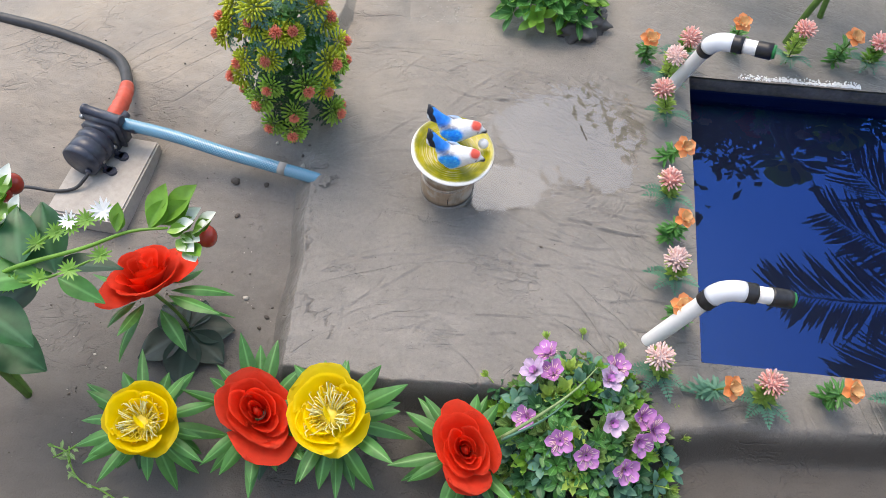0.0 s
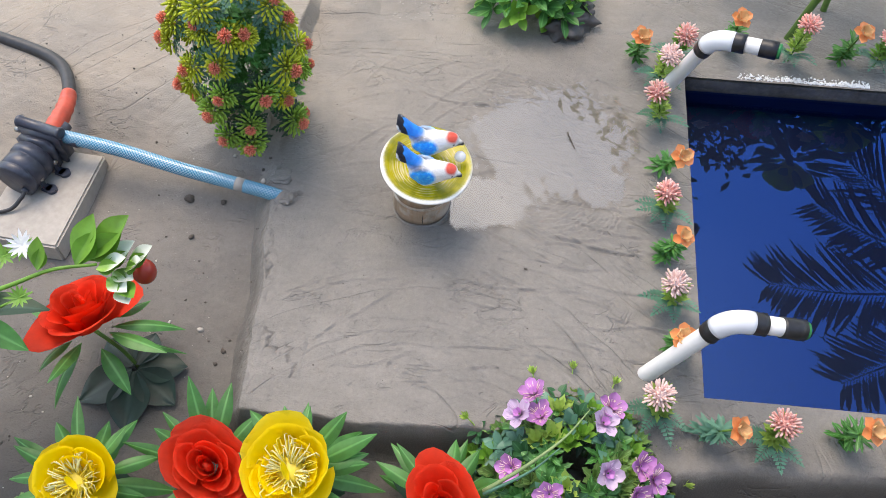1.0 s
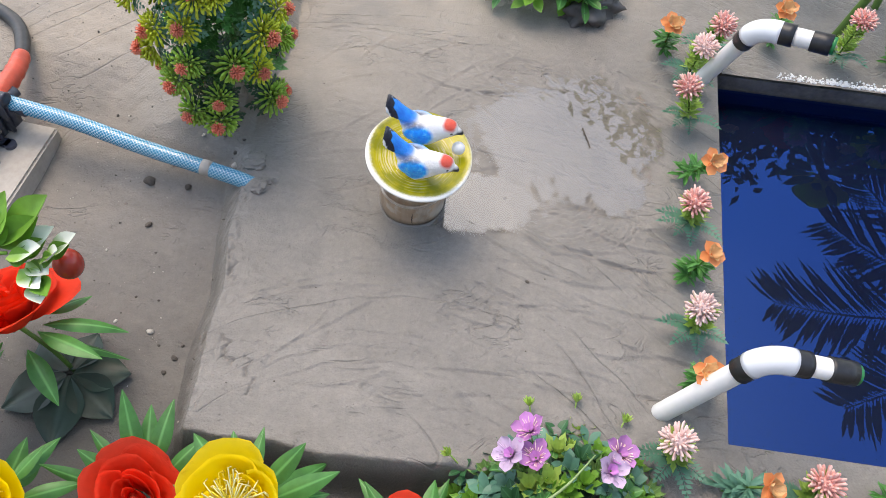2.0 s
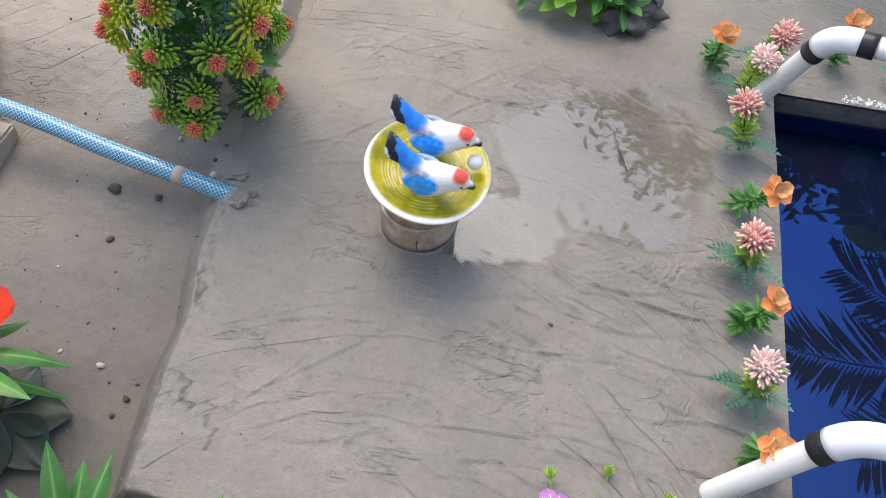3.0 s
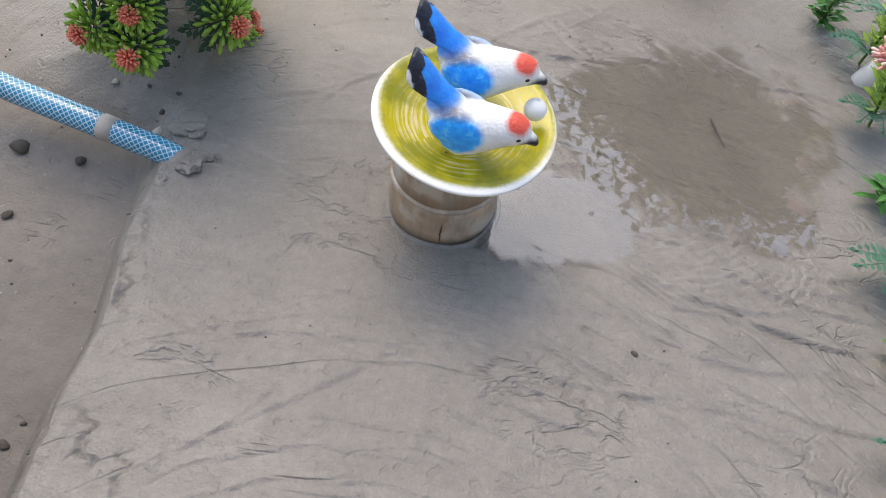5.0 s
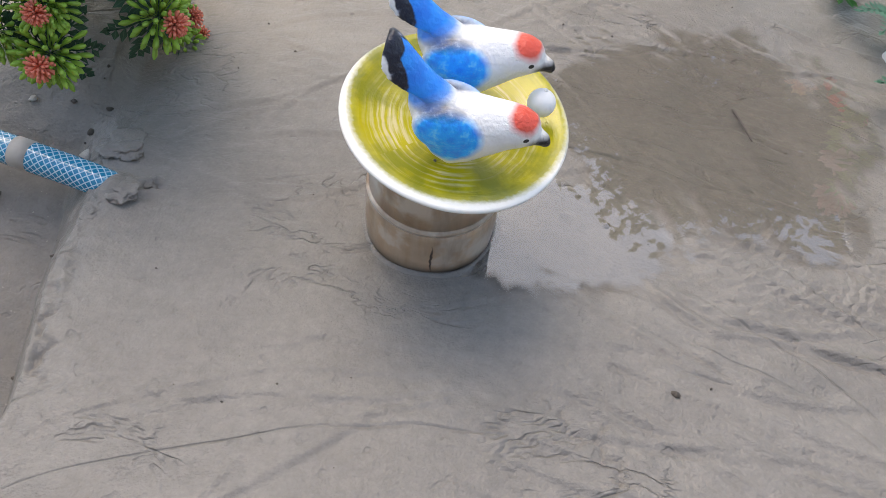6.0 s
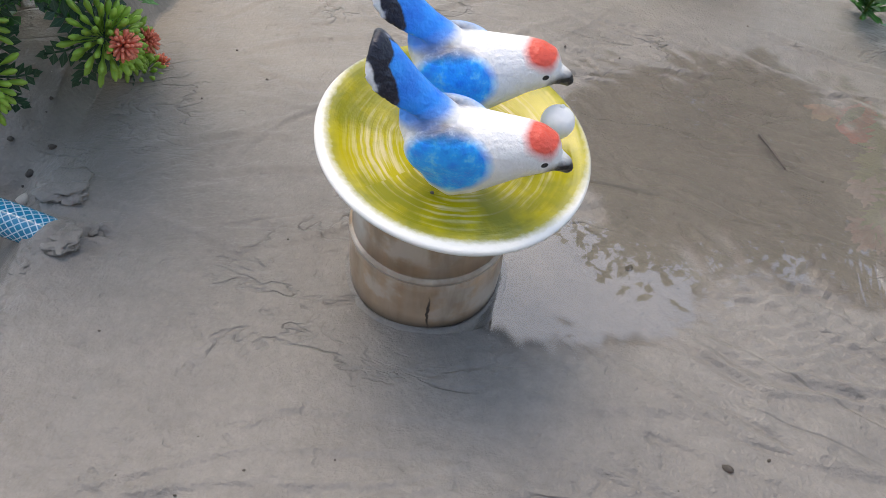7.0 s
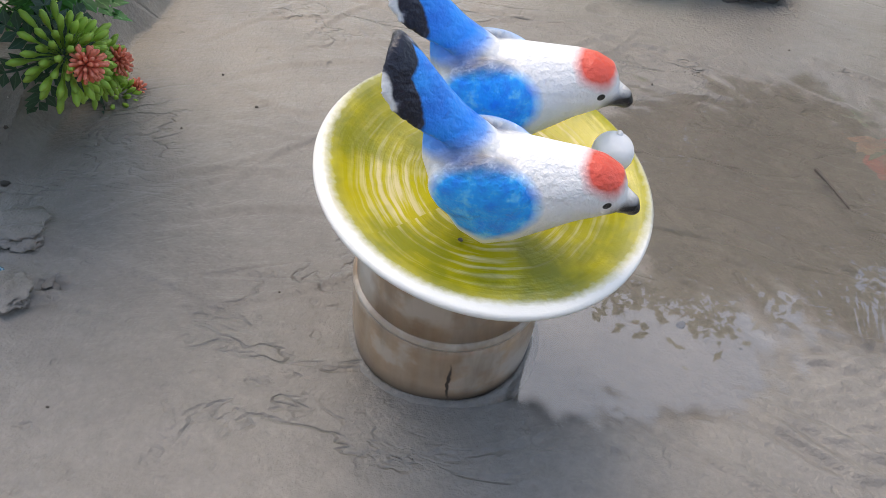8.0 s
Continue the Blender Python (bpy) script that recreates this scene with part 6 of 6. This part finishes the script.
tendril = thing("weed_tendril", "thin curling green weed beside the yellow peony", "weed", Matrix.Translation((-0.44, 0.345, LOW)))
rnd = random.Random(15)
for line in ([(0.04, 0.045, 0.03), (0.00, 0.035, 0.04), (-0.028, 0.030, 0.02), (-0.050, 0.022, 0.012)], [(-0.030, 0.034, 0.02), (-0.022, 0.010, 0.018), (-0.004, -0.010, 0.02), (0.024, -0.020, 0.012), (0.050, -0.034, 0.008)], [(-0.024, 0.012, 0.02), (-0.036, 0.030, 0.012), (-0.060, 0.040, 0.006)]):
    p = bent(line, 6)
    bm = bmesh.new()
    tube(bm, p, 0.0011, 6)
    runner = part("runner", bm, leaf_fresh, tendril)
    for q in p[2::3]:
        bm = bmesh.new()
        blade(bm, aim((rnd.uniform(-1, 1), rnd.uniform(-1, 1), 0.3), q), rnd.uniform(0.008, 0.016), 0.005, -0.4, 0.2, 5, 2, lobes=1)
        part("leaflet", bm, leaf_mid, runner)

scatter("dark_crumbs", "dark mud crumbs strewn on the ground", clod, 260, lambda r: (r.uniform(-0.65, -0.21), r.uniform(0.35, 1.1)), 0.0007, 0.0022, 1)
scatter("pale_crumbs", "pale grit strewn on the ground", grit, 180, lambda r: (r.uniform(-0.65, -0.2), r.uniform(0.35, 1.2)), 0.0006, 0.0018, 2)
scatter("slab_crumbs", "tiny dark crumbs on the wet slab", clod, 60, lambda r: (r.uniform(-0.18, 0.3), r.uniform(0.5, 1.05)), 0.0006, 0.0014, 3)
scatter("sand_crumbs", "pale sand grains behind the slab", grit, 160, lambda r: (r.uniform(-0.05, 0.12), r.uniform(1.15, 1.30)), 0.0008, 0.0028, 5)


def powder_place(r):
    u = 0.43 + 0.20 * r.random() ** 0.8
    v = V1 + 0.0035 + abs(r.gauss(0, 0.0055))
    return shear(u, v)


scatter("lime_powder", "white lime powder spilt on the pool's edge", lime, 900, powder_place, 0.0008, 0.0034, 4)

# ---- trees around ----
bark = Mat("grey_bark", (0.16, 0.13, 0.10), 0.9, dark=0.6, light=1.4, grain=30, coarse=4, bump=0.6, depth=0.02)
palm_leaf = leafmat("palm_leaf", (0.05, 0.10, 0.03))
tree_leaf = leafmat("tree_leaf", (0.06, 0.12, 0.03))


def build_palm(at, crown, fronds):
    t = thing("palm_tree", "tall palm tree with long feathered fronds", "tree", Matrix.Translation(at))
    at, crown = Vector(at), Vector(crown)
    bm = bmesh.new()
    line = bent([(0, 0, -0.2), (crown - at) * 0.5 + Vector((0.1, 0.1, 0)), crown - at], 8)
    tube(bm, line, [0.17 - 0.06 * k / len(line) for k in range(len(line))], 14)
    part("trunk", bm, bark, t)
    rr = random.Random(6)
    for a, length, rise in fronds:
        d = Vector((math.cos(radians(a)), math.sin(radians(a)), 0))
        s = Vector((-d.y, d.x, 0))
        bm = bmesh.new()
        pts = [crown - at + d * (length * u) + Vector((0, 0, rise * math.sin(2.4 * u) - 0.35 * u * u)) for u in (k / 14 for k in range(15))]
        tube(bm, pts, [0.022 * (1 - 0.9 * k / 15) for k in range(15)], 6)
        n = 60
        for k in range(n):
            u = 0.10 + 0.90 * k / n
            p = pts[min(13, int(u * 14))].lerp(pts[min(14, int(u * 14) + 1)], u * 14 % 1)
            ln = 0.62 * math.sin(math.pi * (0.12 + 0.80 * u)) ** 0.6
            for sd in (-1, 1):
                v = (s * sd * rr.uniform(0.8, 1.0) + d * (0.55 + 0.35 * u) + Vector((0, 0, rr.uniform(-0.35, 0.05)))).normalized()
                blade(bm, aim(v, p, rr.uniform(-0.4, 0.4)), ln * rr.uniform(0.85, 1.1), 0.034, -0.3, 0.2, 4, 2)
        part("frond", bm, palm_leaf, t)
    return t


build_palm((5.2, 3.7, LOW), (5.0, 3.55, 4.5), ((185, 2.5, 0.25), (206, 2.4, 0.2), (163, 2.0, 0.3), (140, 2.1, 0.35), (225, 2.2, 0.2), (250, 2.2, 0.3), (290, 2.2, 0.3), (330, 2.2, 0.3), (15, 2.2, 0.3), (60, 2.2, 0.3), (100, 2.3, 0.3)))


def build_tree(at, height_, radius, seed, count):
    rr = random.Random(seed)
    t = thing("leafy_tree", "broad leafy green tree with an open crown", "tree", Matrix.Translation(at), "trees around the garden")
    bm = bmesh.new()
    top = height_ - radius
    tube(bm, bent([(0, 0, -0.2), (0.1, 0.05, top * 0.5), (0, 0, top)], 6), [0.16 - 0.008 * k for k in range(13)], 12)
    part("trunk", bm, bark, t)
    clumps = []
    for k in range(26):
        a, z = k * 2.39996, -0.75 + 1.7 * (k + 0.5) / 26
        r = math.sqrt(max(0.05, 1 - z * z)) * rr.uniform(0.55, 1.0)
        clumps.append(Vector((math.cos(a) * r * radius, math.sin(a) * r * radius, top + z * radius * 0.85)))
    for q in clumps[::3]:
        bm = bmesh.new()
        tube(bm, bent([(0, 0, top * 0.8), q * 0.45 + Vector((0, 0, top * 0.5)), q], 4), [0.06, 0.055, 0.05, 0.045, 0.04, 0.03, 0.025, 0.02, 0.015], 7)
        part("limb", bm, bark, t)
    vs, fs = [], []
    for k in range(count):
        q = clumps[k % len(clumps)]
        p = q + Vector((rr.gauss(0, 1), rr.gauss(0, 1), rr.gauss(0, 0.8))) * radius * 0.19
        d = Vector((rr.uniform(-1, 1), rr.uniform(-1, 1), rr.uniform(-0.8, 0.5))).normalized()
        s = d.cross(Vector((rr.uniform(-1, 1), rr.uniform(-1, 1), 1))).normalized()
        ln, w = rr.uniform(0.09, 0.16), rr.uniform(0.022, 0.04)
        up = s.cross(d) * 0.012
        i = len(vs)
        vs += [p, p + d * ln * 0.5 + s * w + up, p + d * ln, p + d * ln * 0.5 - s * w + up]
        fs += [(i, i + 1, i + 2), (i, i + 2, i + 3)]
    me = bpy.data.meshes.new("crown")
    me.from_pydata([tuple(v) for v in vs], [], fs)
    me.materials.append(tree_leaf.m)
    ob = new("crown", me)
    ob.parent = t
    tagged(ob, "open crown of small green leaves", kind="stuff")
    return t


build_tree((2.5, 6.1, LOW), 5.2, 1.35, 3, 15000)
build_tree((-1.0, 7.4, LOW), 5.6, 1.8, 4, 12000)
build_tree((5.6, 7.4, LOW), 5.9, 1.8, 5, 14000)

# unseen plain wall closing the garden behind the path, added to block sky light
plaster = Mat("plain_plaster", (0.42, 0.39, 0.35), 0.9, dark=0.85, light=1.1, grain=8, coarse=1.2, bump=0.3, depth=0.01)
bm = bmesh.new()
box(bm, 14.0, 0.2, 2.0, pose(0, -1.9, LOW - 0.05), 0.02, 1)
tagged(part("wall_south", bm, plaster, smooth=False), "unseen plain plastered wall added to block sky light", "wall", kind="structure")
